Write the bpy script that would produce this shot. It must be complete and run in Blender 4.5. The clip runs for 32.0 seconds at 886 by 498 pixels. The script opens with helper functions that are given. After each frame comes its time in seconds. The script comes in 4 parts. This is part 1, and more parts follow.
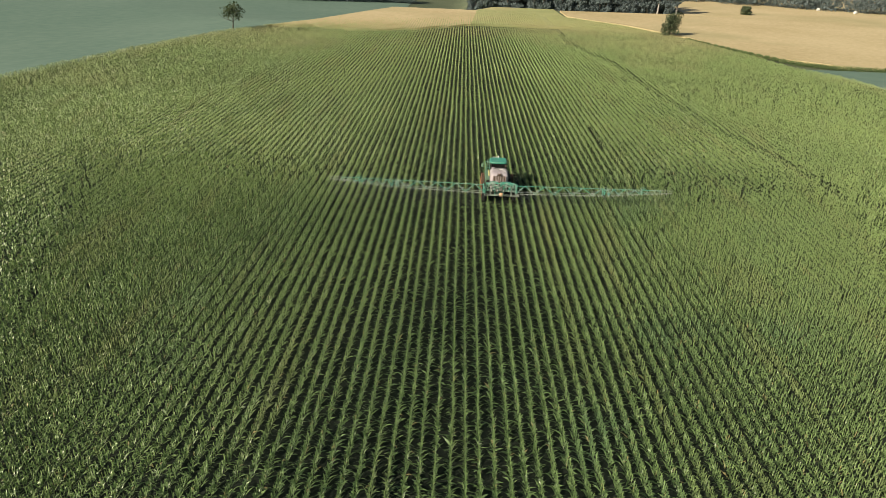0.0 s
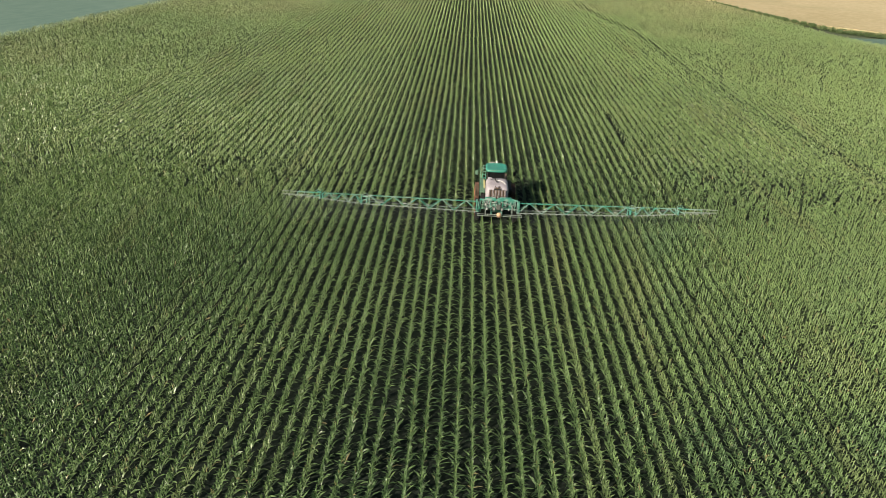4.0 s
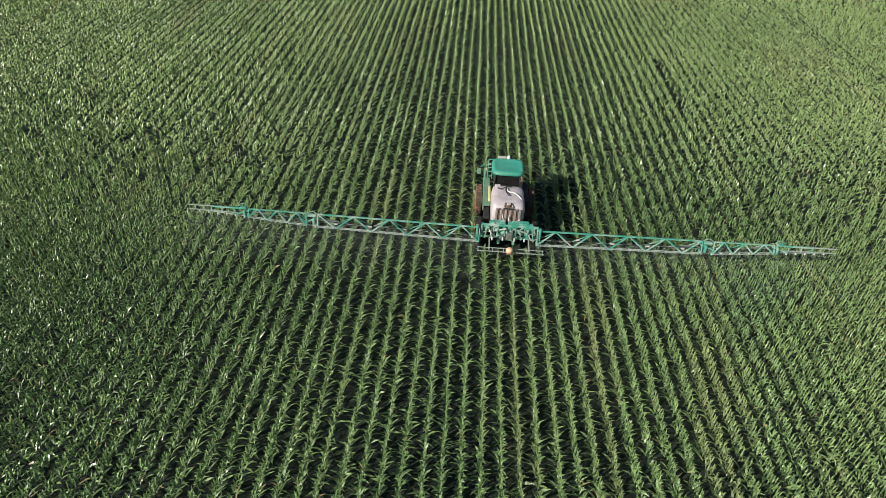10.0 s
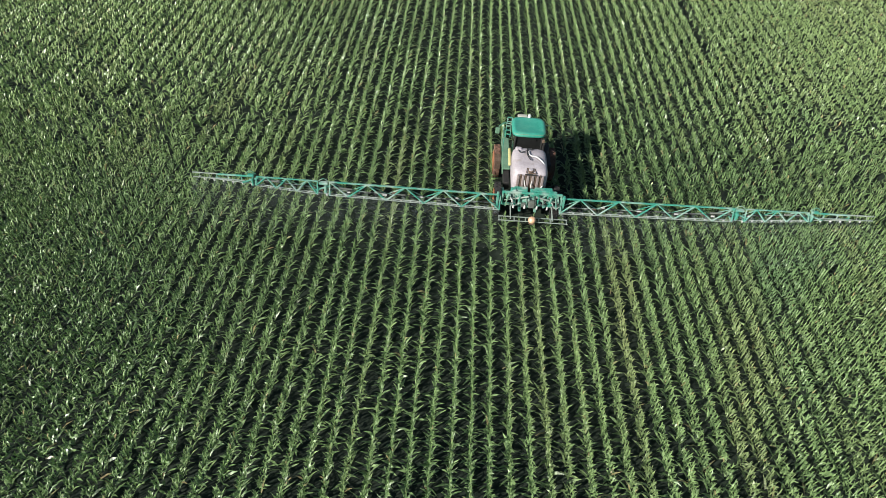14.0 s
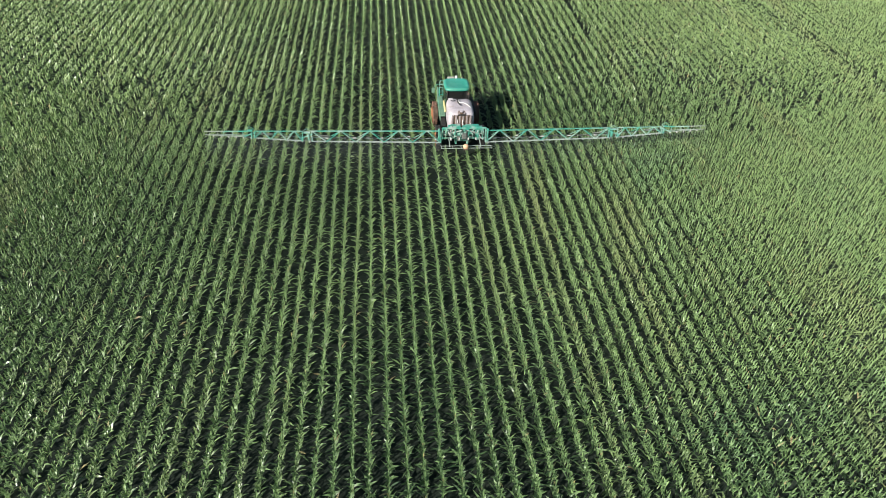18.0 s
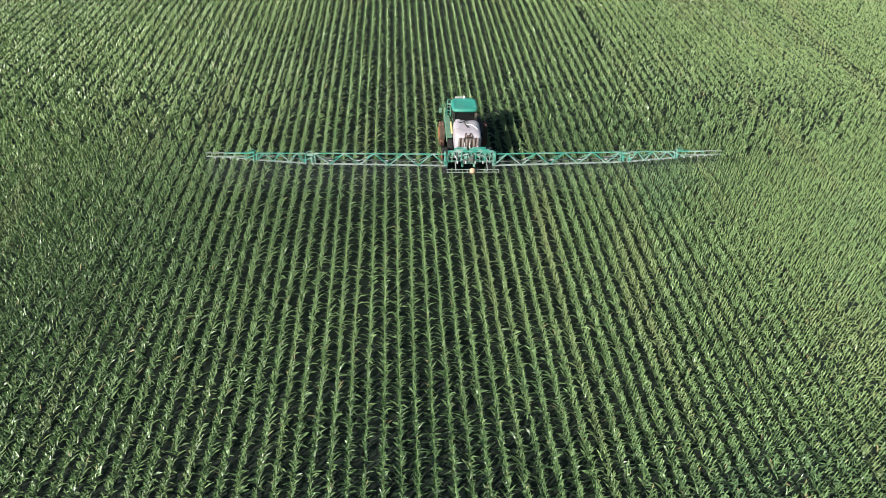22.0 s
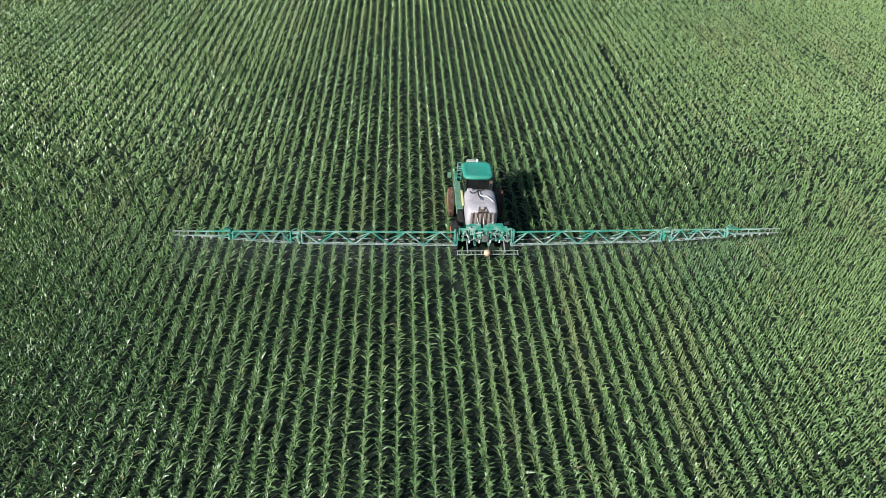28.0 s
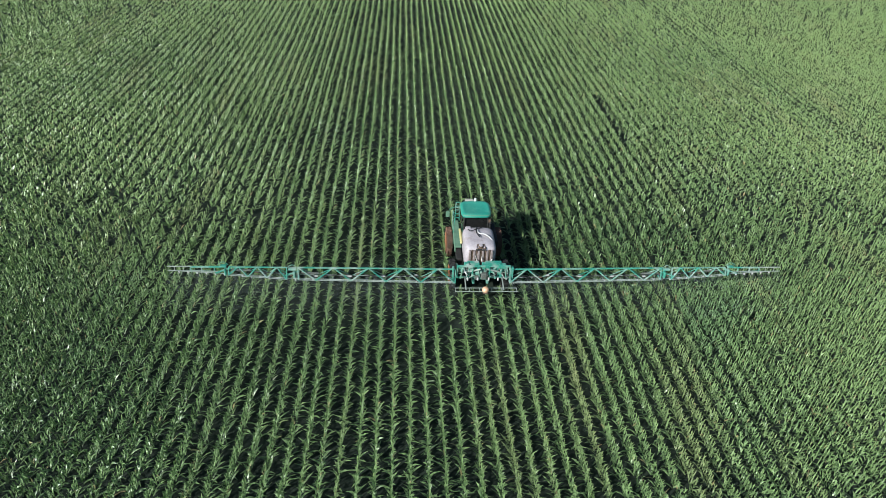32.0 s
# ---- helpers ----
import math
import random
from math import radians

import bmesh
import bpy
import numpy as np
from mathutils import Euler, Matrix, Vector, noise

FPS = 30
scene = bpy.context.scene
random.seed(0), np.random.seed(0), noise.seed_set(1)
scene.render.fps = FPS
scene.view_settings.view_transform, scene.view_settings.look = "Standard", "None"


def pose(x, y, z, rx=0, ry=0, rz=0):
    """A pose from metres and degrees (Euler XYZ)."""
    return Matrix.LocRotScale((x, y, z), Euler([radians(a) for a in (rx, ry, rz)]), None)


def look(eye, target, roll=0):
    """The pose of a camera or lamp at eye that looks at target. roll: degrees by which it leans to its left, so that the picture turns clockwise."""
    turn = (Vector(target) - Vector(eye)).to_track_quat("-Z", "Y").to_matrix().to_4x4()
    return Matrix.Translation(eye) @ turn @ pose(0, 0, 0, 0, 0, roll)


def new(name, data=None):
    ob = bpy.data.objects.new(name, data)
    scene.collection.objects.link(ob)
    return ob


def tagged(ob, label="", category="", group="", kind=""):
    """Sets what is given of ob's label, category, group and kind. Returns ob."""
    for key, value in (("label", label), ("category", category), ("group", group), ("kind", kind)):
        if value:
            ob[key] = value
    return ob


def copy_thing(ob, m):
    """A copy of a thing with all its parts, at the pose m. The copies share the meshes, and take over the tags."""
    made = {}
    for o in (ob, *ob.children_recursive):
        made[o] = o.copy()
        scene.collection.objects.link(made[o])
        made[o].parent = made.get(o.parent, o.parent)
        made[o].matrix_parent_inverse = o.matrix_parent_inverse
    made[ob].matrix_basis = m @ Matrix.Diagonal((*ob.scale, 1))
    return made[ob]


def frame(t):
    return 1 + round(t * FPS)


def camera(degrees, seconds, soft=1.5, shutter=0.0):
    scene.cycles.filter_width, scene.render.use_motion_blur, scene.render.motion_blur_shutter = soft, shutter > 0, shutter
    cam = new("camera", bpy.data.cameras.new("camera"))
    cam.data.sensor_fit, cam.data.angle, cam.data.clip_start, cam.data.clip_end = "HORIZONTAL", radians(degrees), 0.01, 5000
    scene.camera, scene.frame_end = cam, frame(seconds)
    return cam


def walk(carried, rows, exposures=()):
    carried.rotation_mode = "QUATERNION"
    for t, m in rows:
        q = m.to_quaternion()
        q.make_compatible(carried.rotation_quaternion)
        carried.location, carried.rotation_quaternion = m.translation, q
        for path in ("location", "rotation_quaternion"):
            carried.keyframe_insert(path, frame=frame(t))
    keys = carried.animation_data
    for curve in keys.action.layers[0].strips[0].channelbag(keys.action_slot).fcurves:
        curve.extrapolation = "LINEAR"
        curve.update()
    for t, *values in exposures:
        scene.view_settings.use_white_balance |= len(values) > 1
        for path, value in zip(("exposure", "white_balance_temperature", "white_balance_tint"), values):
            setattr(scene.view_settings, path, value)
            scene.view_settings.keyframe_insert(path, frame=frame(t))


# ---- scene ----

# ---------------------------------------------------------------- camera
cam = camera(70.0, 32.0, soft=0.55)
PATH = [
    (0, -4.67, -62.76, 25.15, 64.05, -1.97, 1.89),
    (0.5, -4.46, -60.99, 25.21, 63.55, -1.91, 1.89),
    (1, -4.27, -59.21, 25.27, 62.95, -1.83, 1.97),
    (1.5, -4.08, -57.39, 25.31, 62.35, -1.82, 2.06),
    (2, -3.9, -55.52, 25.32, 61.75, -1.71, 1.99),
    (2.5, -3.68, -53.69, 25.08, 61.44, -1.66, 1.93),
    (3, -3.46, -51.79, 24.84, 61.22, -1.58, 1.77),
    (3.5, -3.27, -49.85, 24.59, 61.15, -1.43, 2.08),
    (5.5, -2.83, -41.27, 23.96, 58.41, -2.62, 3.56),
    (6, -2.83, -39.37, 23.8, 57.68, -2.15, 3.7),
    (6.5, -2.84, -37.62, 23.63, 57.07, -1.88, 3.79),
    (7, -2.81, -35.93, 23.53, 56.38, -1.76, 3.76),
    (7.5, -2.74, -34.32, 23.44, 55.67, -1.94, 3.73),
    (8, -2.63, -32.84, 23.33, 54.93, -2.22, 3.67),
    (8.5, -2.52, -31.61, 23.17, 54.39, -2.19, 3.54),
    (9, -2.49, -30.55, 23.01, 53.76, -2.14, 3.41),
    (9.5, -2.59, -29.55, 22.97, 52.97, -2.26, 3.4),
    (10, -2.72, -28.63, 22.91, 52.1, -2.41, 3.51),
    (10.5, -2.88, -27.79, 22.86, 51.21, -2.64, 3.56),
    (11, -3.02, -27.07, 22.83, 50.35, -2.68, 3.41),
    (11.5, -3.17, -26.46, 22.85, 49.43, -2.62, 3.34),
    (12, -3.29, -25.95, 22.93, 48.53, -2.28, 2.61),
    (12.5, -3.42, -25.57, 23.01, 47.61, -2.14, 2.6),
    (13, -3.54, -25.31, 23.14, 46.67, -2.09, 3.01),
    (13.5, -3.73, -25.31, 23.43, 45.52, -2.3, 3.7),
    (15.5, -5.19, -32.11, 24.12, 45.58, -2.44, -1.83),
    (16, -5.33, -33.77, 24.57, 45.69, -2.43, -2.91),
    (16.5, -5.45, -35.38, 25, 46.66, -2.34, -3.63),
    (17, -5.56, -36.89, 25.36, 48.63, -2.31, -4.16),
    (17.5, -5.64, -38.19, 25.55, 48.74, -2.22, -4.57),
    (18, -5.63, -39.19, 25.69, 48.78, -2.15, -4.86),
    (18.5, -5.62, -39.87, 25.85, 48.8, -1.95, -5.03),
    (19, -5.63, -40.26, 26.03, 48.77, -1.89, -5.04),
    (19.5, -5.65, -40.42, 26.27, 48.76, -1.85, -5.1),
    (20, -5.66, -40.29, 26.5, 48.76, -1.89, -5.01),
    (20.5, -5.58, -39.85, 26.68, 48.62, -1.97, -4.06),
    (21, -5.44, -39.14, 26.73, 48.5, -2.07, -3.9),
    (21.5, -5.23, -38.17, 26.63, 48.42, -2.03, -3.72),
    (22, -4.97, -37.06, 26.49, 48.47, -1.99, -3.52),
    (22.5, -4.7, -35.93, 26.36, 48.57, -1.94, -3.27),
    (23, -4.49, -34.87, 26.24, 48.7, -1.92, -3.05),
    (23.5, -4.33, -33.86, 26.24, 48.85, -1.88, -2.82),
    (24, -4.25, -32.94, 26.28, 48.95, -1.77, -2.65),
    (24.5, -4.25, -32.1, 26.32, 48.92, -1.65, -2.57),
    (25, -4.32, -31.33, 26.41, 48.78, -1.6, -2.57),
    (25.5, -4.39, -30.6, 26.52, 48.46, -1.53, -2.61),
    (27.5, -4.82, -29.18, 25.81, 49.54, -2.16, -2.9),
    (28, -4.73, -28.87, 25.75, 49.54, -2.07, -2.92),
    (28.5, -4.58, -28.61, 25.69, 49.51, -2.05, -2.63),
    (29, -4.42, -28.41, 25.58, 49.52, -2.07, -2.31),
    (29.5, -4.31, -28.34, 25.44, 49.56, -2.09, -2.09),
    (30, -4.26, -28.4, 25.3, 49.66, -1.98, -2.09),
    (30.5, -4.3, -28.58, 25.12, 50.02, -1.89, -2.25),
    (31, -4.39, -28.81, 24.95, 50.57, -1.92, -2.47),
    (31.5, -4.51, -29.11, 24.71, 52.57, -2.01, -2.67),
    (32, -4.65, -29.4, 24.49, 54.92, -2.26, -2.89)
]
LIGHTNESS = [(0.0, 0.49, 7250, 8), (3.0, 0.57, 6900, 8), (6.0, 0.57, 6700, 8), (13.0, 0.7, 6050, 7), (16.0, 0.86, 6050, 7), (21.0, 0.95, 6000, 8), (25.0, 0.86, 5750, 6), (28.0, 0.75, 5650, 4), (32.0, 0.61, 5600, 4)]
walk(cam, [(r[0], pose(*r[1:])) for r in PATH], LIGHTNESS)

# ---------------------------------------------------------------- world and sun
SUN_TRAVEL = Vector((2.85, 2.25, -2.1)).normalized()
world = bpy.data.worlds.new("sky")
scene.world = world
world.use_nodes = True
wn = world.node_tree.nodes
sky = wn.new("ShaderNodeTexSky")
sky.sky_type = "NISHITA"
sky.sun_disc = False
sky.sun_elevation = math.asin(-SUN_TRAVEL.z)
sky.sun_rotation = math.atan2(-SUN_TRAVEL.x, -SUN_TRAVEL.y)
world.node_tree.links.new(sky.outputs[0], wn["Background"].inputs[0])
wn["Background"].inputs[1].default_value = 0.05
sun = new("sun", bpy.data.lights.new("sun", "SUN"))
sun.data.energy = 5.0
sun.data.angle = radians(0.6)
sun.data.color = (1.0, 0.93, 0.82)
sun.matrix_world = look(-SUN_TRAVEL * 300, (0, 0, 0))


# ---------------------------------------------------------------- materials
def material(name, dark, light, rough=0.6, metal=0.0, scale=4.0, fine=40.0, bump=0.0, gloss=0.5, spot=None, island=0.0):
    """Base colour wanders between dark and light at two scales; spot adds a third, patchy colour."""
    m = bpy.data.materials.new(name)
    m.use_nodes = True
    n, link = m.node_tree.nodes, m.node_tree.links.new
    b = n["Principled BSDF"]
    b.inputs["Roughness"].default_value = rough
    b.inputs["Metallic"].default_value = metal
    b.inputs["Specular IOR Level"].default_value = gloss
    co = n.new("ShaderNodeTexCoord")
    big, small = n.new("ShaderNodeTexNoise"), n.new("ShaderNodeTexNoise")
    for node, s, d in ((big, scale, 3), (small, fine, 2)):
        node.inputs["Scale"].default_value = s
        node.inputs["Detail"].default_value = d
        link(co.outputs["Object"], node.inputs["Vector"])
    add = n.new("ShaderNodeMath")
    add.operation = "ADD"
    link(big.outputs[0], add.inputs[0])
    link(small.outputs[0], add.inputs[1])
    total = add.outputs[0]
    if island:
        geo = n.new("ShaderNodeNewGeometry")
        mul = n.new("ShaderNodeMath")
        mul.operation = "MULTIPLY_ADD"
        mul.inputs[1].default_value = island
        link(geo.outputs["Random Per Island"], mul.inputs[0])
        link(total, mul.inputs[2])
        total = mul.outputs[0]
    ramp = n.new("ShaderNodeMapRange")
    ramp.inputs["From Min"].default_value = 0.7
    ramp.inputs["From Max"].default_value = 1.3 + island
    link(total, ramp.inputs["Value"])
    mix = n.new("ShaderNodeMix")
    mix.data_type = "RGBA"
    mix.inputs[6].default_value = (*dark, 1)
    mix.inputs[7].default_value = (*light, 1)
    link(ramp.outputs[0], mix.inputs[0])
    colour = mix.outputs[2]
    if spot:
        patch = n.new("ShaderNodeTexNoise")
        patch.inputs["Scale"].default_value = spot[1]
        patch.inputs["Detail"].default_value = 4
        link(co.outputs["Object"], patch.inputs["Vector"])
        cut = n.new("ShaderNodeMapRange")
        cut.inputs["From Min"].default_value = spot[2]
        cut.inputs["From Max"].default_value = spot[2] + spot[3]
        link(patch.outputs[0], cut.inputs["Value"])
        over = n.new("ShaderNodeMix")
        over.data_type = "RGBA"
        over.inputs[7].default_value = (*spot[0], 1)
        link(cut.outputs[0], over.inputs[0])
        link(colour, over.inputs[6])
        colour = over.outputs[2]
    link(colour, b.inputs["Base Color"])
    if bump:
        bp = n.new("ShaderNodeBump")
        bp.inputs["Strength"].default_value = bump
        bp.inputs["Distance"].default_value = 0.02
        link(small.outputs[0], bp.inputs["Height"])
        link(bp.outputs[0], b.inputs["Normal"])
    return m


def leafy(m, colour, share):
    """Lets part of the light through thin leaves."""
    n, link = m.node_tree.nodes, m.node_tree.links.new
    b, out = n["Principled BSDF"], n["Material Output"]
    t, mix = n.new("ShaderNodeBsdfTranslucent"), n.new("ShaderNodeMixShader")
    t.inputs[0].default_value = (*colour, 1)
    mix.inputs[0].default_value = share
    link(b.outputs[0], mix.inputs[1])
    link(t.outputs[0], mix.inputs[2])
    link(mix.outputs[0], out.inputs[0])
    return m


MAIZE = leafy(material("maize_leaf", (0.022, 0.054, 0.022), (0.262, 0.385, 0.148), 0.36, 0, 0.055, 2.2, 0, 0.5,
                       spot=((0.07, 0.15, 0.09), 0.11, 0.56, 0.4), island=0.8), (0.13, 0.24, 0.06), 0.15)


def haze_and_ripening(m, colour, share, near, far_off):
    """Paints distance haze, and the tan of outer plants, into leaf colour in uneven drifts."""
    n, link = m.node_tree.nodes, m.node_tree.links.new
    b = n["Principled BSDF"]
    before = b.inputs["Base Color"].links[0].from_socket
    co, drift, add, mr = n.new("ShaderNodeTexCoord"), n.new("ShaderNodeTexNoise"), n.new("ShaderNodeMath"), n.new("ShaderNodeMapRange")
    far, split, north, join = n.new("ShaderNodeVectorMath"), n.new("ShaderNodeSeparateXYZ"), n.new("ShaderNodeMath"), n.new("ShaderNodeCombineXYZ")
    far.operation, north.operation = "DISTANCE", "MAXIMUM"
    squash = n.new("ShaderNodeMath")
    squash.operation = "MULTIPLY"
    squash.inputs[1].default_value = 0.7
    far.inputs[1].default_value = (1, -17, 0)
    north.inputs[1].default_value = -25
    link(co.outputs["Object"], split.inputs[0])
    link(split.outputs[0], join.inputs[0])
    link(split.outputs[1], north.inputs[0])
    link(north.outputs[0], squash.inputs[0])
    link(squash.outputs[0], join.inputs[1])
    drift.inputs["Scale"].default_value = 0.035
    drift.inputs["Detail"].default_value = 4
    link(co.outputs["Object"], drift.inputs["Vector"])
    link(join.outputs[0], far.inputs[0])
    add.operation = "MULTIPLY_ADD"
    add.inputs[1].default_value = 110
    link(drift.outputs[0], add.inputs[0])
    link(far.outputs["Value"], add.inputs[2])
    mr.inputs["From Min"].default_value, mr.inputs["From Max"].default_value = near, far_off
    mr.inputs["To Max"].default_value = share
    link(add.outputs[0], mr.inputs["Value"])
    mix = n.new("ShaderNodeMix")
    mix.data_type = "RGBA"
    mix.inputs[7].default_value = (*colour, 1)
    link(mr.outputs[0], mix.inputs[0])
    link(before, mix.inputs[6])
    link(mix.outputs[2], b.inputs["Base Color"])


# haze over the farther rows, painted as a paler leaf green
haze_and_ripening(MAIZE, (0.28, 0.375, 0.145), 0.9, 60, 120)
# tan plants near the field edges
haze_and_ripening(MAIZE, (0.42, 0.395, 0.2), 0.85, 150, 192)


def dry_leaves(m):
    """Tan streaks that follow the rows, and single dried blades."""
    n, link = m.node_tree.nodes, m.node_tree.links.new
    b = n["Principled BSDF"]
    before = b.inputs["Base Color"].links[0].from_socket
    co, mp, streak, cut = n.new("ShaderNodeTexCoord"), n.new("ShaderNodeMapping"), n.new("ShaderNodeTexNoise"), n.new("ShaderNodeMapRange")
    mp.inputs["Scale"].default_value = (0.32, 0.045, 0.0)
    streak.inputs["Scale"].default_value, streak.inputs["Detail"].default_value = 1.0, 4
    cut.inputs["From Min"].default_value, cut.inputs["From Max"].default_value, cut.inputs["To Max"].default_value = 0.54, 0.75, 0.5
    link(co.outputs["Object"], mp.inputs["Vector"])
    link(mp.outputs[0], streak.inputs["Vector"])
    link(streak.outputs[0], cut.inputs["Value"])
    geo, single = n.new("ShaderNodeNewGeometry"), n.new("ShaderNodeMapRange")
    single.inputs["From Min"].default_value, single.inputs["From Max"].default_value, single.inputs["To Max"].default_value = 0.982, 0.988, 0.75
    link(geo.outputs["Random Per Island"], single.inputs["Value"])
    for factor, colour in ((cut, (0.27, 0.26, 0.12)), (single, (0.34, 0.23, 0.12))):
        mix = n.new("ShaderNodeMix")
        mix.data_type = "RGBA"
        mix.inputs[7].default_value = (*colour, 1)
        link(factor.outputs[0], mix.inputs[0])
        link(before, mix.inputs[6])
        before = mix.outputs[2]
    link(before, b.inputs["Base Color"])


dry_leaves(MAIZE)
# shade between the rows is put into this near-black green
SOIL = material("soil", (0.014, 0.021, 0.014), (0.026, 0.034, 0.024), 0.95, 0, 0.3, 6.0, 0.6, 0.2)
GRASS = material("grass", (0.072, 0.096, 0.056), (0.128, 0.144, 0.088), 0.9, 0, 0.02, 0.6, 0.4, 0.2)
# distance haze is mixed into this crop colour
HAZED_CROP = material("hazed_crop", (0.1, 0.165, 0.13), (0.14, 0.205, 0.162), 0.9, 0, 0.012, 0.2, 0, 0.2)
STRAW = material("ripe_straw", (0.43, 0.345, 0.19), (0.55, 0.45, 0.27), 0.85, 0, 0.03, 0.8, 0.5, 0.2,
                 spot=((0.376, 0.328, 0.176), 0.02, 0.52, 0.2))
UNRIPE = material("unripe_cereal", (0.27, 0.3, 0.13), (0.37, 0.37, 0.18), 0.85, 0, 0.05, 0.9, 0.5, 0.2,
                  spot=((0.4, 0.35, 0.19), 0.035, 0.5, 0.25))
HEDGE = leafy(material("hedge_leaf", (0.06, 0.1, 0.035), (0.15, 0.2, 0.08), 0.6, 0, 0.3, 3.0, 0, 0.3, island=0.6), (0.064, 0.112, 0.024), 0.2)
CROWN = leafy(material("tree_leaf", (0.036, 0.056, 0.028), (0.096, 0.12, 0.064), 0.6, 0, 0.3, 3.0, 0, 0.3, island=0.6), (0.064, 0.112, 0.024), 0.2)
# leaf colour lifted towards blue to stand for aerial haze
HAZED_CROWN = leafy(material("hazed_leaf", (0.085, 0.115, 0.12), (0.16, 0.2, 0.205), 0.7, 0, 0.3, 3.0, 0, 0.2, island=0.6), (0.06, 0.1, 0.08), 0.15)
BARK = material("bark", (0.04, 0.032, 0.024), (0.104, 0.088, 0.072), 0.9, 0, 2, 14, 0.6, 0.2)
BIRCH = material("birch_bark", (0.24, 0.224, 0.2), (0.496, 0.48, 0.448), 0.8, 0, 2, 9, 0.3, 0.2)
GREEN = material("green_paint", (0.024, 0.2, 0.136), (0.08, 0.288, 0.216), 0.45, 0, 1.5, 18, 0.03, 0.5, spot=((0.288, 0.368, 0.312), 1.7, 0.44, 0.2))
DUSTY_GREEN = material("dusty_green_paint", (0.08, 0.16, 0.1), (0.152, 0.248, 0.168), 0.6, 0, 1.5, 18, 0.05, 0.4)
ROOF_GREEN = material("roof_paint", (0.024, 0.216, 0.152), (0.056, 0.264, 0.196), 0.45, 0, 0.8, 9, 0.02, 0.5, spot=((0.096, 0.304, 0.216), 1.4, 0.5, 0.25))
STEEL = material("dusty_galvanised_steel", (0.24, 0.282, 0.246), (0.36, 0.396, 0.348), 0.5, 0.25, 2, 25, 0.05, 0.5)
TANK = material("dusty_white_plastic", (0.32, 0.28, 0.292), (0.432, 0.388, 0.408), 0.55, 0, 1.2, 9, 0.04, 0.4, spot=((0.272, 0.224, 0.192), 1.6, 0.56, 0.2))
TANK_BACK = material("brown_dusty_plastic", (0.16, 0.124, 0.112), (0.272, 0.224, 0.216), 0.6, 0, 1.2, 9, 0.04, 0.4)
DARK = material("black_rubber", (0.012, 0.012, 0.012), (0.03, 0.028, 0.026), 0.7, 0, 3, 30, 0.1, 0.3)
TYRE = material("dusty_tyre", (0.064, 0.04, 0.0304), (0.24, 0.132, 0.092), 0.9, 0, 2, 18, 0.2, 0.2)
RIM = material("orange_dusty_rim", (0.24, 0.08, 0.032), (0.336, 0.152, 0.072), 0.6, 0, 3, 22, 0.05, 0.4)
YELLOW = material("yellow_paint", (0.448, 0.4, 0.16), (0.528, 0.48, 0.24), 0.5, 0, 2, 18, 0.02, 0.5)
CREAM = material("cream_plastic", (0.336, 0.32, 0.264), (0.44, 0.416, 0.352), 0.5, 0, 2, 18, 0.02, 0.5)
WHITE = material("white_plastic", (0.56, 0.56, 0.544), (0.656, 0.656, 0.64), 0.4, 0, 2, 18, 0.0, 0.5)
HOSE = material("pale_hose", (0.4, 0.384, 0.368), (0.544, 0.528, 0.504), 0.5, 0, 2, 18, 0.0, 0.4)
ORANGE = material("orange_lens", (0.58, 0.33, 0.19), (0.7, 0.43, 0.27), 0.3, 0, 2, 18, 0.0, 0.5)
GREY = material("dusty_grey_metal", (0.072, 0.08, 0.072), (0.176, 0.184, 0.16), 0.6, 0.2, 2, 18, 0.1, 0.4)
BROWN = material("dusty_brown_plate", (0.08, 0.052, 0.036), (0.16, 0.112, 0.08), 0.7, 0, 2, 18, 0.1, 0.3)
GLASS = material("dark_cab_glass", (0.02, 0.022, 0.022), (0.035, 0.035, 0.033), 0.08, 0, 1, 5, 0, 0.8)
MIST = bpy.data.materials.new("spray_mist")
MIST.use_nodes = True
mn, ml = MIST.node_tree.nodes, MIST.node_tree.links.new
md, mt, mm, mz = mn.new("ShaderNodeBsdfDiffuse"), mn.new("ShaderNodeBsdfTransparent"), mn.new("ShaderNodeMixShader"), mn.new("ShaderNodeTexNoise")
ms, mh = mn.new("ShaderNodeBsdfTranslucent"), mn.new("ShaderNodeMixShader")
md.inputs[0].default_value = (0.84, 0.93, 0.92, 1)
ms.inputs[0].default_value = (0.84, 0.93, 0.92, 1)
ml(md.outputs[0], mh.inputs[1]), ml(ms.outputs[0], mh.inputs[2])
mr = mn.new("ShaderNodeMapRange")
mz.inputs["Scale"].default_value = 0.7
mr.inputs["From Min"].default_value, mr.inputs["From Max"].default_value = 0.35, 0.7
mr.inputs["To Min"].default_value, mr.inputs["To Max"].default_value = 0.025, 0.1
ml(mz.outputs[0], mr.inputs[0]), ml(mr.outputs[0], mm.inputs[0]), ml(mt.outputs[0], mm.inputs[1]), ml(mh.outputs[0], mm.inputs[2])
ml(mm.outputs[0], mn["Material Output"].inputs[0])


# ---------------------------------------------------------------- mesh helpers
def finish(name, bm, mat, parent=None, label="", smooth=False):
    me = bpy.data.meshes.new(name)
    bm.normal_update()
    bm.to_mesh(me)
    bm.free()
    me.materials.append(mat)
    if smooth:
        me.polygons.foreach_set("use_smooth", [True] * len(me.polygons))
    ob = new(name, me)
    if parent:
        ob.parent = parent
    if label:
        tagged(ob, label)
    return ob


def part(name, bm, mat, parent, label="", smooth=False):
    return finish(name, bm, mat, parent, label, smooth)


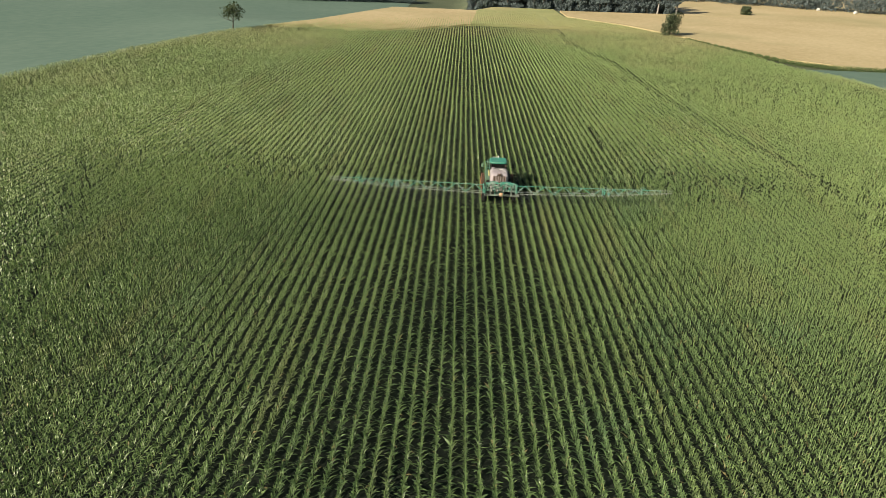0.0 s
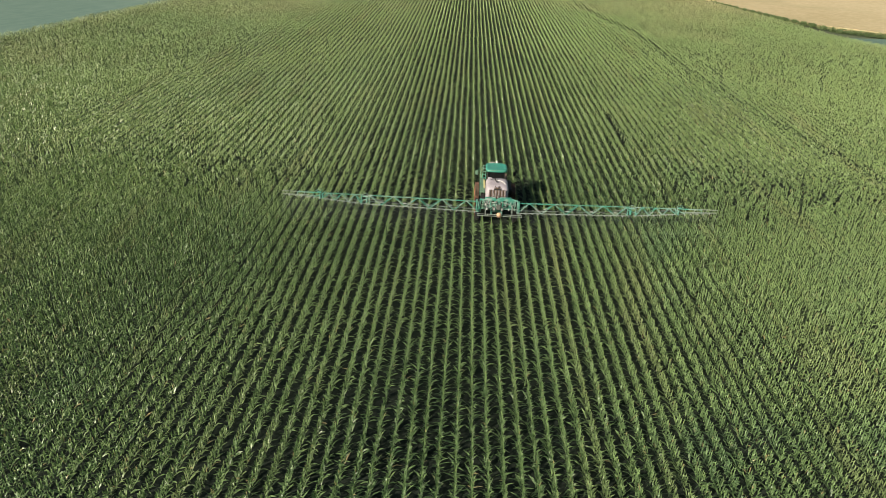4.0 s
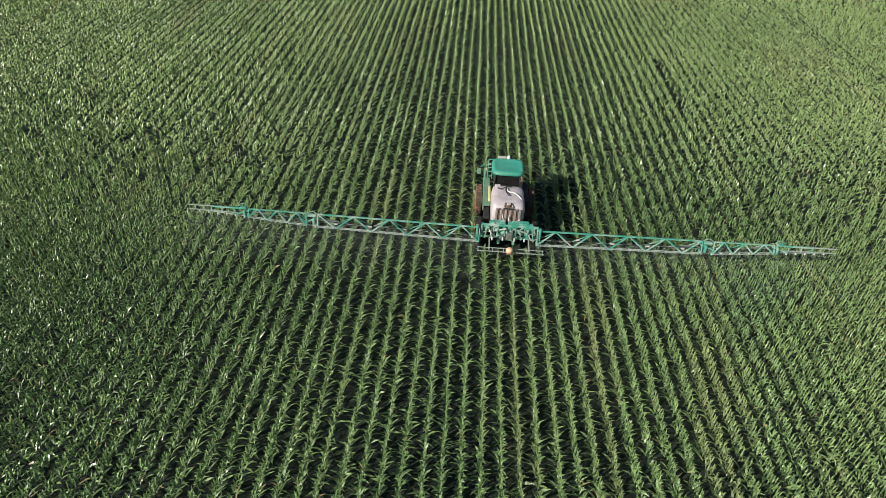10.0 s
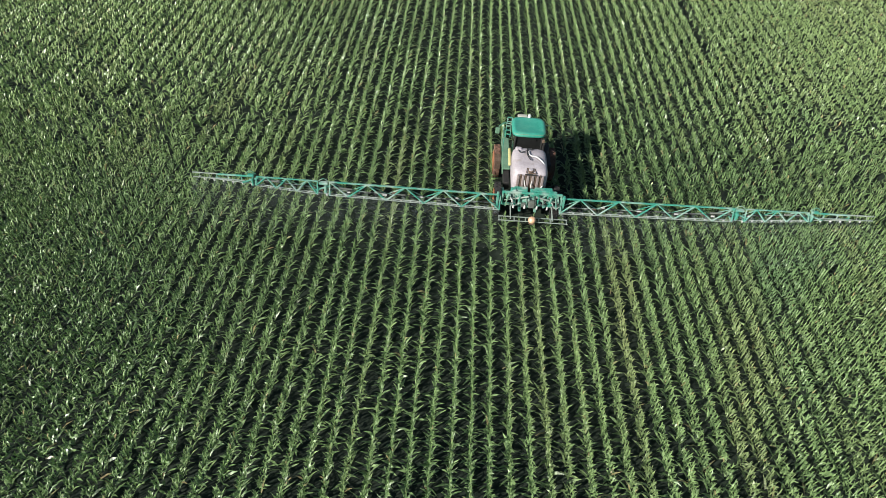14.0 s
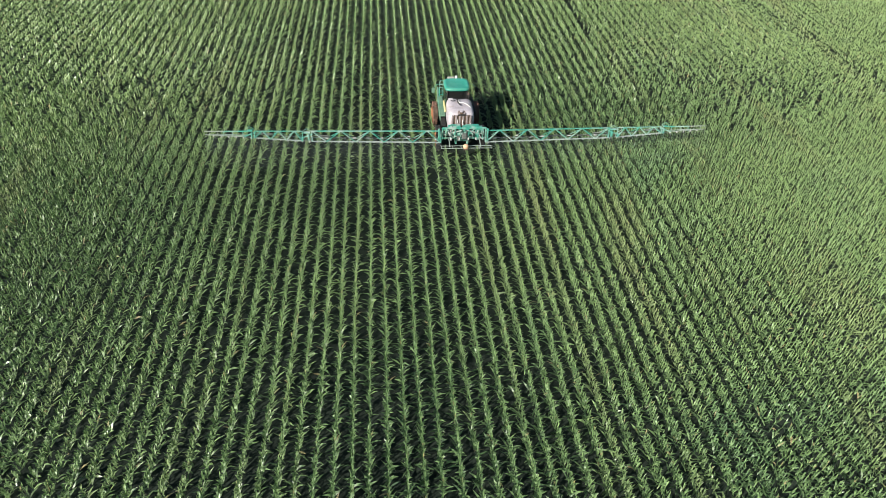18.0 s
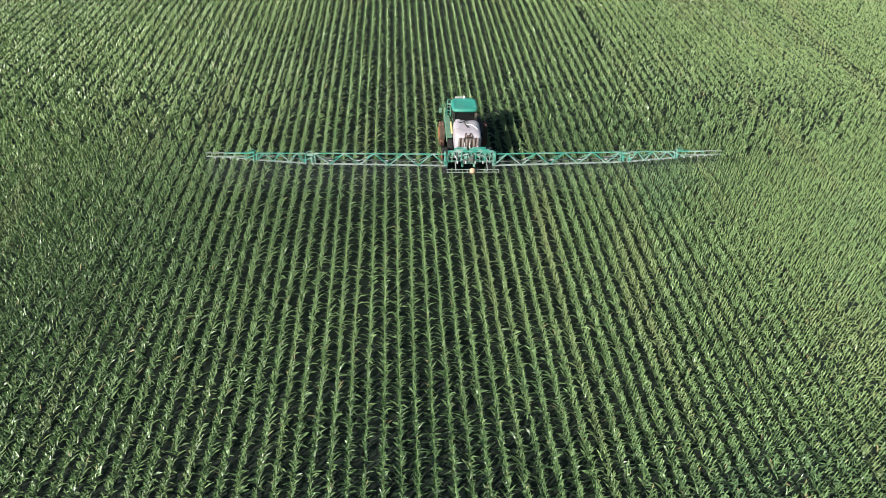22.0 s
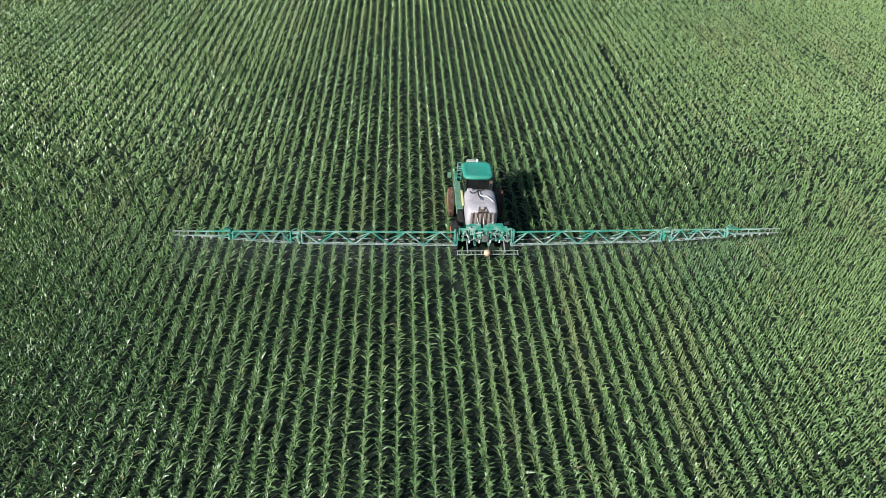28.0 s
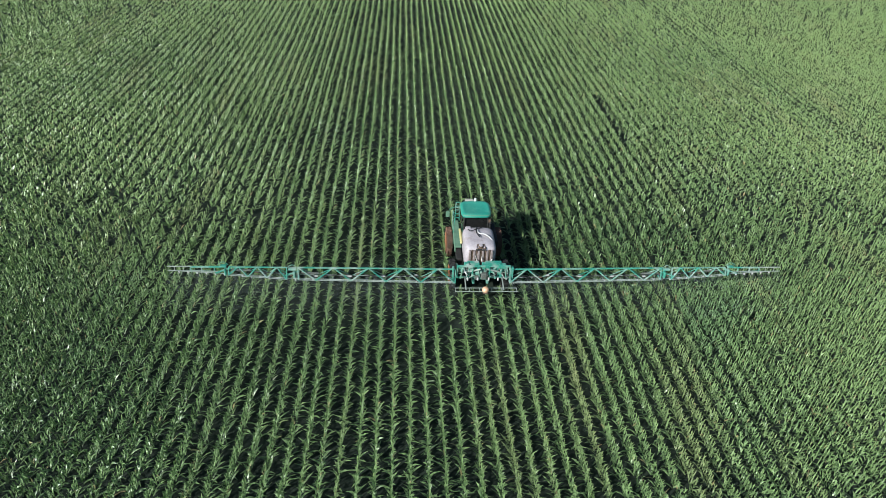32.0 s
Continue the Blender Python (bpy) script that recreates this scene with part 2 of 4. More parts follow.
def box(bm, c, s, bevel=0.015, turn=None):
    r = bmesh.ops.create_cube(bm, size=1.0)
    m = Matrix.Translation(c) @ (turn or Matrix()) @ Matrix.Diagonal((*s, 1))
    bmesh.ops.transform(bm, matrix=m, verts=r["verts"])
    if bevel:
        edges = list({e for v in r["verts"] for e in v.link_edges})
        bmesh.ops.bevel(bm, geom=edges, offset=min(bevel, 0.4 * min(s)), segments=2, affect="EDGES", profile=0.5)
    return bm


def bar(bm, a, b, w, h=None, up=(0, 0, 1)):
    """A square section bar from a to b."""
    a, b = Vector(a), Vector(b)
    d = (b - a).normalized()
    side = d.cross(Vector(up))
    if side.length < 1e-4:
        side = d.cross(Vector((0, 1, 0)))
    side.normalize()
    top = side.cross(d).normalized()
    h = h or w
    vs = [bm.verts.new(p + side * (i * w / 2) + top * (j * h / 2)) for p in (a, b) for i, j in ((-1, -1), (1, -1), (1, 1), (-1, 1))]
    for q in ((3, 2, 1, 0), (4, 5, 6, 7), (0, 1, 5, 4), (1, 2, 6, 5), (2, 3, 7, 6), (3, 0, 4, 7)):
        bm.faces.new([vs[i] for i in q])
    return bm


def tube(bm, pts, r, n=8):
    """A round pipe through the points."""
    pts = [Vector(p) for p in pts]
    rings = []
    for i, p in enumerate(pts):
        d = (pts[min(i + 1, len(pts) - 1)] - pts[max(i - 1, 0)]).normalized()
        side = d.cross(Vector((0, 0, 1)))
        if side.length < 1e-3:
            side = d.cross(Vector((0, 1, 0)))
        side.normalize()
        top = side.cross(d)
        rr = r[i] if isinstance(r, (list, tuple)) else r
        rings.append([bm.verts.new(p + rr * (side * math.cos(k * math.tau / n) + top * math.sin(k * math.tau / n))) for k in range(n)])
    for a, b in zip(rings, rings[1:]):
        for k in range(n):
            bm.faces.new((a[k], a[(k + 1) % n], b[(k + 1) % n], b[k]))
    bm.faces.new(rings[0][::-1])
    bm.faces.new(rings[-1])
    return bm


def bent(pts, steps=6):
    """A smooth line through the points."""
    p = [Vector(q) for q in pts]
    p = [2 * p[0] - p[1]] + p + [2 * p[-1] - p[-2]]
    out = []
    for i in range(1, len(p) - 2):
        for k in range(steps):
            t = k / steps
            out.append(0.5 * (2 * p[i] + (p[i + 1] - p[i - 1]) * t + (2 * p[i - 1] - 5 * p[i] + 4 * p[i + 1] - p[i + 2]) * t * t
                              + (3 * p[i] - p[i - 1] - 3 * p[i + 1] + p[i + 2]) * t ** 3))
    return out + [p[-2]]


def loft(bm, rings, close=True):
    """Skin over closed rings of equal length."""
    rs = [[bm.verts.new(p) for p in ring] for ring in rings]
    n = len(rs[0])
    for a, b in zip(rs, rs[1:]):
        for k in range(n):
            bm.faces.new((a[k], a[(k + 1) % n], b[(k + 1) % n], b[k]))
    if close:
        bm.faces.new(rs[0][::-1])
        bm.faces.new(rs[-1])
    return bm


def oblong(cx, cy, z, hx, hy, power=4.0, n=36, tilt=0.0):
    """A rounded rectangle as a closed ring."""
    ring = []
    for k in range(n):
        a = math.tau * k / n
        c, s = math.cos(a), math.sin(a)
        u = math.copysign(abs(c) ** (2 / power), c) * hx
        v = math.copysign(abs(s) ** (2 / power), s) * hy
        ring.append((cx + u, cy + v, z + tilt * v))
    return ring


def ring_of(axis_x, y, z, r, n=28):
    return [(axis_x, y + r * math.cos(math.tau * k / n), z + r * math.sin(math.tau * k / n)) for k in range(n)]


# ---------------------------------------------------------------- lie of the land
EDGE_LEFT_Y = [-90, 49, 63, 80, 100, 118, 126, 144, 156, 186, 207]
EDGE_LEFT_X = [-90, -88.5, -86, -82, -78, -72.5, -69.5, -60.5, -54, -42.5, -34]
EDGE_RIGHT_Y = [-90, 71, 86, 96, 118, 149, 173, 196]
EDGE_RIGHT_X = [87, 84.5, 82, 76, 71, 63, 52, 34.4]


def left_edge(y):
    return np.interp(y, EDGE_LEFT_Y, EDGE_LEFT_X)


def right_edge(y):
    return np.interp(y, EDGE_RIGHT_Y, EDGE_RIGHT_X)


def land(x, y):
    """Height of the bare ground: a flat shoulder that falls away to a valley on one side."""
    x, y = np.asarray(x, float), np.asarray(y, float)
    side = left_edge(y) - 1.0 - x
    end = (y - 212) * np.clip((8 - x) / 20, 0, 1)
    d = np.maximum(np.maximum(side, end), 0)
    swell = 0.5 * np.sin(x / 90) * np.sin(y / 120) * np.clip((np.maximum(np.abs(x), np.abs(y)) - 230) / 100, 0, 1)
    return -26 * (1 - np.exp(-d * 0.3 / 26)) + 2 * swell


def sheet(name, xs, ys, lift, mat, height=land):
    """A draped grid; xs and ys are 2D arrays of places."""
    zs = height(xs, ys) + lift
    a, b = xs.shape
    me = bpy.data.meshes.new(name)
    verts = np.stack([xs, ys, zs], -1).reshape(-1, 3)
    idx = np.arange(a * b).reshape(a, b)
    faces = np.stack([idx[:-1, :-1], idx[:-1, 1:], idx[1:, 1:], idx[1:, :-1]], -1).reshape(-1, 4)
    me.from_pydata(verts.tolist(), [], faces.tolist())
    me.materials.append(mat)
    me.polygons.foreach_set("use_smooth", [True] * len(me.polygons))
    return new(name, me)


u = np.linspace(-1, 1, 131)
spread = 3600 * np.sinh(u * 4.2) / np.sinh(4.2)
gx, gy = np.meshgrid(spread, spread + 60)
ground = tagged(sheet("ground", gx, gy, 0.0, GRASS), "green grassland over rolling farm country", "ground", kind="structure")

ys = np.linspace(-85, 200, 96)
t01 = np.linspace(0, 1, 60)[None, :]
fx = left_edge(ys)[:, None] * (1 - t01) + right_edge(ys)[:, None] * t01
soil = tagged(sheet("field_soil", fx, np.repeat(ys[:, None], 60, 1), 0.02, SOIL), "soil between the maize rows, coloured near-black for the shade there", "soil", kind="structure")

# low crop down in the valley, with haze mixed into its colour
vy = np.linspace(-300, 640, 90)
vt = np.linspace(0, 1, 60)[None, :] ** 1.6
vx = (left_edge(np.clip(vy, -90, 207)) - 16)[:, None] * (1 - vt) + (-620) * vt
valley = tagged(sheet("valley_field", vx, np.repeat(vy[:, None], 60, 1), 0.25, HAZED_CROP), "low crop in the valley below the maize, hazed to grey-green", "field", kind="structure")


def crop_block(name, xs, ys, top, mat):
    """A standing crop as a thick draped slab with upright edges and a ragged top."""
    a, b = xs.shape
    base = land(xs, ys)
    rag = np.array([[noise.noise((float(x) * 0.4, float(y) * 0.4, 3.0)) for x, y in zip(r, s)] for r, s in zip(xs, ys)])
    zt = base + top + 0.1 * rag
    verts = np.concatenate([np.stack([xs, ys, zt], -1).reshape(-1, 3), np.stack([xs, ys, base - 0.05], -1).reshape(-1, 3)])
    idx = np.arange(a * b).reshape(a, b)
    faces = np.stack([idx[:-1, :-1], idx[:-1, 1:], idx[1:, 1:], idx[1:, :-1]], -1).reshape(-1, 4).tolist()
    rim = list(idx[0, :]) + list(idx[1:, -1]) + list(idx[-1, -2::-1]) + list(idx[-2:0:-1, 0])
    for p, q in zip(rim, rim[1:] + rim[:1]):
        faces.append([int(q), int(p), int(p) + a * b, int(q) + a * b])
    me = bpy.data.meshes.new(name)
    me.from_pydata(verts.tolist(), [], faces)
    me.materials.append(mat)
    return new(name, me)


# ripe cereal beyond the maize, on both sides
cy = np.linspace(0, 1, 44)[:, None]
cx = np.linspace(0, 1, 40)[None, :]
start = 137 + 21 * np.linspace(0, 1, 40)[None, :] ** 3 + 3 * np.sin(np.linspace(0, 9, 40))[None, :] + 1.5 * np.sin(np.linspace(0, 41, 40))[None, :]
by = start * (1 - cy) + 209 * cy + 0 * cx
bx = (left_edge(by) + 0.5) * (1 - cx) + (-3.0 + 0.06 * (by - 140)) * cx
ripe_near = tagged(crop_block("ripe_cereal", bx, by, 0.65, STRAW), "straw-yellow ripe cereal beyond the green maize", "crop", kind="stuff")

gy2 = (160 + 0.08 * 10) + np.linspace(0, 1, 30)[:, None] * 65 + 0 * cx
gx2 = (-3.2 + 0.06 * (gy2 - 140)) * (1 - cx) + (right_edge(gy2) - 0.5) * cx
tagged(crop_block("unripe_cereal", gx2, gy2, 0.65, UNRIPE), "pale green cereal turning yellow beyond the maize", "crop", kind="stuff")

ry = np.linspace(0, 1, 70)[:, None] * np.ones((1, 60))
yy = 101 + ry * 308.5
inner = np.where(yy < 196, right_edge(yy) + 3.0 + 13 * np.clip((114 - yy) / 12, 0, 1), np.where(yy < 226, 34.4 + 1.5, np.interp(yy, [226, 260, 420], [90, 95, 105])))
rx = np.linspace(0, 1, 60)[None, :] ** 1.5
xx = inner * (1 - rx) + 430 * rx
ripe_far = tagged(crop_block("ripe_cereal", xx, yy, 0.55, STRAW), "broad straw-yellow ripe cereal field with a tree on its margin", "crop", kind="stuff")


# ---------------------------------------------------------------- maize
PITCH = 0.778
rng = np.random.default_rng(7)


class Leaves:
    """Collects leaf blades and turns them into one mesh."""

    def __init__(self):
        self.v, self.count, self.loops, self.sizes = [], 0, [], []

    def add(self, x, y, z, az, length, width, rise, fall, steps):
        n = len(x)
        c, s = np.cos(az), np.sin(az)
        if steps == 1:
            out, lift, half = length * np.cos(rise), length * np.sin(rise), width / 2
            self.v.append(np.stack([np.stack([x, y, z], -1), np.stack([x + 0.45 * c * out - s * half, y + 0.45 * s * out + c * half, z + 0.6 * lift], -1),
                                    np.stack([x + c * out, y + s * out, z + lift], -1), np.stack([x + 0.45 * c * out + s * half, y + 0.45 * s * out - c * half, z + 0.6 * lift], -1)], 1).reshape(-1, 3))
            self.loops.append(self.count + np.arange(4 * n))
            self.sizes.append(np.full(n, 4))
            self.count += 4 * n
            return
        r, h = np.zeros(n), np.zeros(n)
        twist = rng.normal(0, 0.35, n)
        widths = {3: (0.55, 1.0, 0.75), 2: (0.6, 1.0)}[steps]
        cols = []
        for k in range(steps + 1):
            half = 0.5 * width * (widths[k] if k < steps else 0)
            px, py, pz = x + c * r, y + s * r, z + h
            if k < steps:
                cols += [np.stack([px - s * half, py + c * half, pz + twist * half], -1), np.stack([px + s * half, py - c * half, pz - twist * half], -1)]
            else:
                cols.append(np.stack([px, py, pz], -1))
            ang = rise - fall * k
            r = r + length / steps * np.cos(ang)
            h = h + length / steps * np.sin(ang)
        self.v.append(np.stack(cols, 1).reshape(-1, 3))
        m = 2 * steps + 1
        first = self.count + m * np.arange(n)[:, None]
        pattern = []
        for k in range(steps - 1):
            pattern += [2 * k, 2 * k + 1, 2 * k + 3, 2 * k + 2]
        pattern += [2 * steps - 2, 2 * steps - 1, 2 * steps]
        self.loops.append((first + np.array(pattern)[None, :]).ravel())
        self.sizes.append(np.tile([4] * (steps - 1) + [3], n))
        self.count += m * n

    def mesh(self, name, mat):
        v, loops, sizes = np.concatenate(self.v), np.concatenate(self.loops), np.concatenate(self.sizes)
        me = bpy.data.meshes.new(name)
        me.vertices.add(len(v))
        me.vertices.foreach_set("co", v.astype(np.float32).ravel())
        me.loops.add(len(loops))
        me.loops.foreach_set("vertex_index", loops.astype(np.int32))
        me.polygons.add(len(sizes))
        me.polygons.foreach_set("loop_start", np.concatenate([[0], np.cumsum(sizes)[:-1]]).astype(np.int32))
        me.update(calc_edges=True)
        me.materials.append(mat)
        return new(name, me)


def scatter(x, y):
    """A fixed random number from -0.5 to 0.5 for each place."""
    return np.modf(np.abs(np.sin(x * 12.9898 + y * 78.233) * 43758.5453))[0] - 0.5


def zone(x, y):
    """0: outside the maize, 1: near rows in full, 2: middle distance, 3: far rows, 4: far and to the sides, 5: outlying."""
    mixed = scatter(x, y)
    inside = (x > left_edge(y) + 0.5 + 1.5 * mixed) & (x < right_edge(y) - 0.5) & (y > -66)
    ragged = 90 * mixed * np.abs(mixed)
    cereal = (x < -3.0 + 0.06 * (y - 140)) & (y > 143 + 22 * np.clip((x + 60) / 57, 0, 1) ** 3 + ragged)
    inside &= ~cereal & (y < 176 + 0.2 * x + 1.6 * ragged)
    reach = np.interp(y, [-45, 0, 10], [28, 42, 45])
    reach2 = np.interp(y, [-46, 0, 60], [48, 66, 76])
    seen = 34 + 0.86 * (y + 62)
    near = (y > -44) & (y < 8 + 12 * mixed) & (np.abs(x + 3) < reach + 6 * mixed)
    mid = (y > -46) & (y < 60 + 40 * mixed) & (np.abs(x + 3) < reach2 + 14 * mixed)
    rows_far = (np.abs(x + 1) < 24 + 22 * mixed) & (y > 0)
    return np.where(~inside, 0, np.where(near, 1, np.where(mid, 2, np.where(rows_far, 3, np.where((np.abs(x + 3) < seen) & (y > -46), 4, 5)))))


def gap(x, y):
    """Where plants are missing: under the machine, a failed strip of one row, and a few bare spots."""
    wheels = (np.abs(np.abs(x) - 1.55) < 0.28) & (y > 0.0) & (y < 6.0)
    body = (np.abs(x) < 1.4) & (y > 0.3) & (y < 6.2)
    strip = (np.abs(x - 15.3) < 0.4) & (y > 21) & (y < 33)
    spots = np.zeros(np.shape(x), bool)
    for sx, sy, r in ((-2.0, -2.6, 0.35), (24, 3, 0.35)):
        spots |= ((x - sx) / 0.9) ** 2 + ((y - sy) / 1.5) ** 2 < r * r
    return wheels | body | spots | strip & (scatter(y, x) < 0.2)


def stand(step, which):
    """Plant places along all rows for one zone."""
    k = np.arange(-118, 118)
    rows = (k + 0.5) * PITCH
    along = np.arange(-80, 205, step)
    x = np.repeat(rows[:, None], len(along), 1)
    y = np.repeat(along[None, :], len(rows), 0) + rng.uniform(-0.3, 0.3, x.shape) * step
    x = x + rng.normal(0, 0.022, x.shape) + 0.03 * np.sin(y * 0.21 + k[:, None] * 1.7)
    x, y = x.ravel(), y.ravel()
    keep = (zone(x, y) == which) & ~gap(x, y) & (rng.random(len(x)) > 0.03)
    x, y = x[keep], y[keep]
    vigour = 1 + 0.10 * np.sin(x * 0.16 + 2 * np.sin(y * 0.07)) * np.sin(y * 0.11 + 1.3) + rng.normal(0, 0.05, len(x))
    track = np.abs(x - np.interp(y, [5, 15, 27, 36, 50, 76, 92, 122], [39.5, 38.5, 36.5, 34.7, 33.3, 31.4, 30.8, 25])) < 1.1
    band = np.abs(x - np.interp(y, [0, 11, 21, 62], [-53, -51, -47, -39]) - 1.5 * np.sin(y * 0.15)) < 2.5 + 3 * scatter(y, x)
    vigour = np.where(track & (y > 5), vigour * (0.74 + 0.3 * scatter(y, x)), np.where(band & (y < 66), vigour * 0.93, vigour))
    return x, y, np.clip(vigour, 0.5, 1.25)


crop = Leaves()


def near_plants(step, which):
    """Full plants: a stem, long arching blades that droop into the gaps on both sides, and a steep narrow whorl on top."""
    px, py, pv = stand(step, which)
    n = len(px)
    facing = rng.integers(0, 2, n) * math.pi + rng.normal(0.3, 0.9, n)
    crop.add(px, py, 0.05 * pv, rng.normal(0, 0.5, n), rng.uniform(0.5, 0.65, n) * pv, 0.045 * rng.uniform(0.8, 1.2, n), rng.normal(1.5, 0.06, n), 0, 1)
    #     height, length, breadth, rise, fall per joint, joints
    for i, (base, reach, breadth, rise, fall, joints) in enumerate((
            (0.06, 0.62, 0.088, 36, 26, 2), (0.14, 0.58, 0.08, 46, 38, 2), (0.27, 0.42, 0.066, 62, 52, 2), (0.39, 0.36, 0.062, 68, 42, 3),
            (0.49, 0.33, 0.061, 73, 42, 3), (0.57, 0.31, 0.06, 76, 40, 3), (0.63, 0.31, 0.058, 78, 44, 2),
            (0.69, 0.31, 0.053, 82, 22, 2), (0.74, 0.3, 0.05, 84, 16, 2), (0.78, 0.29, 0.046, 87, 10, 2))):
        az = facing + math.pi * (i % 2) + rng.normal(0, 0.6 + 0.06 * i, n)
        crop.add(px, py, base * pv * rng.uniform(0.92, 1.08, n), az, reach * rng.uniform(0.7, 1.08, n) * pv, breadth * rng.uniform(0.8, 1.2, n),
                 np.radians(rise) + rng.normal(0, 0.12, n), np.radians(fall) * rng.uniform(0.55, 1.35, n), joints)


def plants(step, which, low, high, breadth, droop=0.0):
    """Plants seen from farther off. low: spreading lower blades deep between the rows, high: the whorl, upright blades in turn with short arching ones."""
    px, py, pv = stand(step, which)
    n = len(px)
    ranks = rng.normal(math.pi / 2, 0.62 + droop, n)
    for i in range(low):
        f = (i + 0.5) / max(low, 1)
        az = math.pi * rng.integers(0, 2, n) + rng.normal(0, 0.8, n)
        rise = np.radians(20 + 16 * f) + rng.normal(0, 0.16, n)
        crop.add(px, py, (0.08 + 0.16 * f) * pv, az, rng.uniform(0.42, 0.6, n) * pv, 1.35 * breadth * rng.uniform(0.85, 1.15, n), rise, 0, 1)
    for i in range(high):
        f = (i + 0.5) / high
        az = ranks + math.pi * (i // 2 % 2) + rng.normal(0, 0.8, n)
        if i % 3:
            base, length = 0.44 + 0.36 * f, rng.uniform(0.24, 0.35, n) * pv
            rise = np.radians(76 - 13 * rng.uniform(0.5, 1.4, n)) + rng.normal(0, 0.12, n)
        else:
            base, length = 0.42 + 0.34 * f, rng.uniform(0.28, 0.38, n) * pv
            rise = np.radians(80) + rng.normal(0, 0.1, n)
        crop.add(px, py, base * pv, az, length, breadth * rng.uniform(0.75, 1.25, n), rise - droop, 0, 1)


near_plants(0.175, 1)
plants(0.2, 2, 2, 5, 0.09, 0.1)
plants(0.23, 3, 1, 5, 0.135)
plants(0.33, 4, 1, 5, 0.12, 0.25)
plants(0.6, 5, 1, 4, 0.2, 0.4)
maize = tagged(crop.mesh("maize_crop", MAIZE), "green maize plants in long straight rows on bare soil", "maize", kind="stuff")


# ---------------------------------------------------------------- the sprayer
sprayer = tagged(new("field_sprayer"), "dusty green self-propelled sprayer with folded-out boom, driving in maize", "sprayer")

# chassis
bm = bmesh.new()
for s in (-1, 1):
    box(bm, (0.42 * s, 3.2, 1.25), (0.14, 6.0, 0.26), 0.02)
for y in (0.6, 2.2, 3.9, 5.9):
    box(bm, (0, y, 1.25), (0.84, 0.16, 0.2), 0.02)
for y in (1.3, 4.7):
    box(bm, (0, y, 1.3), (2.5, 0.22, 0.22), 0.03)
part("chassis", bm, GREEN, sprayer)


def wheel(x, y, rubber, label):
    z, r = 0.95, 0.95
    side = 1 if x > 0 else -1
    bm = bmesh.new()
    prof = [(-0.15, 0.62), (-0.18, 0.8), (-0.16, 0.9), (-0.08, 0.93), (0.08, 0.93), (0.16, 0.9), (0.18, 0.8), (0.15, 0.62)]
    loft(bm, [ring_of(x + a, y, z, b, 32) for a, b in prof], close=False)
    for k in range(20):
        a = math.tau * k / 20
        for s in (-1, 1):
            p = [(x + q * s, y + 0.935 * math.cos(a + w), z + 0.935 * math.sin(a + w)) for q, w in ((0.01, 0.0), (0.16, 0.13))]
            bar(bm, p[0], p[1], 0.05, 0.05)
    tyre = part("wheel", bm, rubber, sprayer, label)
    bm = bmesh.new()
    prof = [(0.19, 0.63), (0.21, 0.58), (0.12, 0.5), (0.05, 0.3), (0.08, 0.16), (0.15, 0.14), (0.15, 0.02)]
    loft(bm, [ring_of(x + side * a, y, z, b) for a, b in prof])
    part("rim", bm, RIM, tyre, "orange dusty steel rim")
    bm = bmesh.new()
    box(bm, (x - side * 0.25, y, z + 0.3), (0.16, 0.2, 0.95), 0.03)
    part("wheel_leg", bm, GREEN, tyre)


for wx in (-1.62, 1.62):
    # rear tyres take the black material to stand for shade beside the body
    wheel(wx, 1.3, DARK, "lugged rear tractor tyre, blackened for the shade it stands in")
    wheel(wx, 4.7, TYRE, "dusty lugged tractor tyre on an orange rim")

# mudguards and side platform
for s in (-1, 1):
    for y in (1.3, 4.7):
        bm = bmesh.new()
        arc = [(y + 1.03 * math.cos(a), 0.95 + 1.03 * math.sin(a)) for a in np.linspace(2.1, 3.0, 8)]
        outer = [[bm.verts.new((1.6 * s + d, p, q)) for d in (-0.17, 0.17)] for p, q in arc]
        for a, b in zip(outer, outer[1:]):
            bm.faces.new((a[0], a[1], b[1], b[0]))
        bmesh.ops.solidify(bm, geom=bm.faces[:], thickness=0.03)
        part("mudguard", bm, BROWN if y > 3 else DARK, sprayer, "short dusty mudguard behind the wheel")
bm = bmesh.new()
box(bm, (-1.18, 4.15, 1.95), (0.42, 2.9, 0.1), 0.03)
box(bm, (-1.36, 4.15, 1.75), (0.06, 2.9, 0.36), 0.02)
part("side_platform", bm, DUSTY_GREEN, sprayer, "green platform beside the cab")
bm = bmesh.new()
box(bm, (1.18, 4.2, 1.85), (0.4, 2.2, 0.5), 0.08)
part("fuel_tank", bm, DARK, sprayer, "black fuel tank under the cab side")
bm = bmesh.new()
box(bm, (-1.15, 2.35, 1.5), (0.34, 1.1, 0.5), 0.05)
part("tool_box", bm, DARK, sprayer)

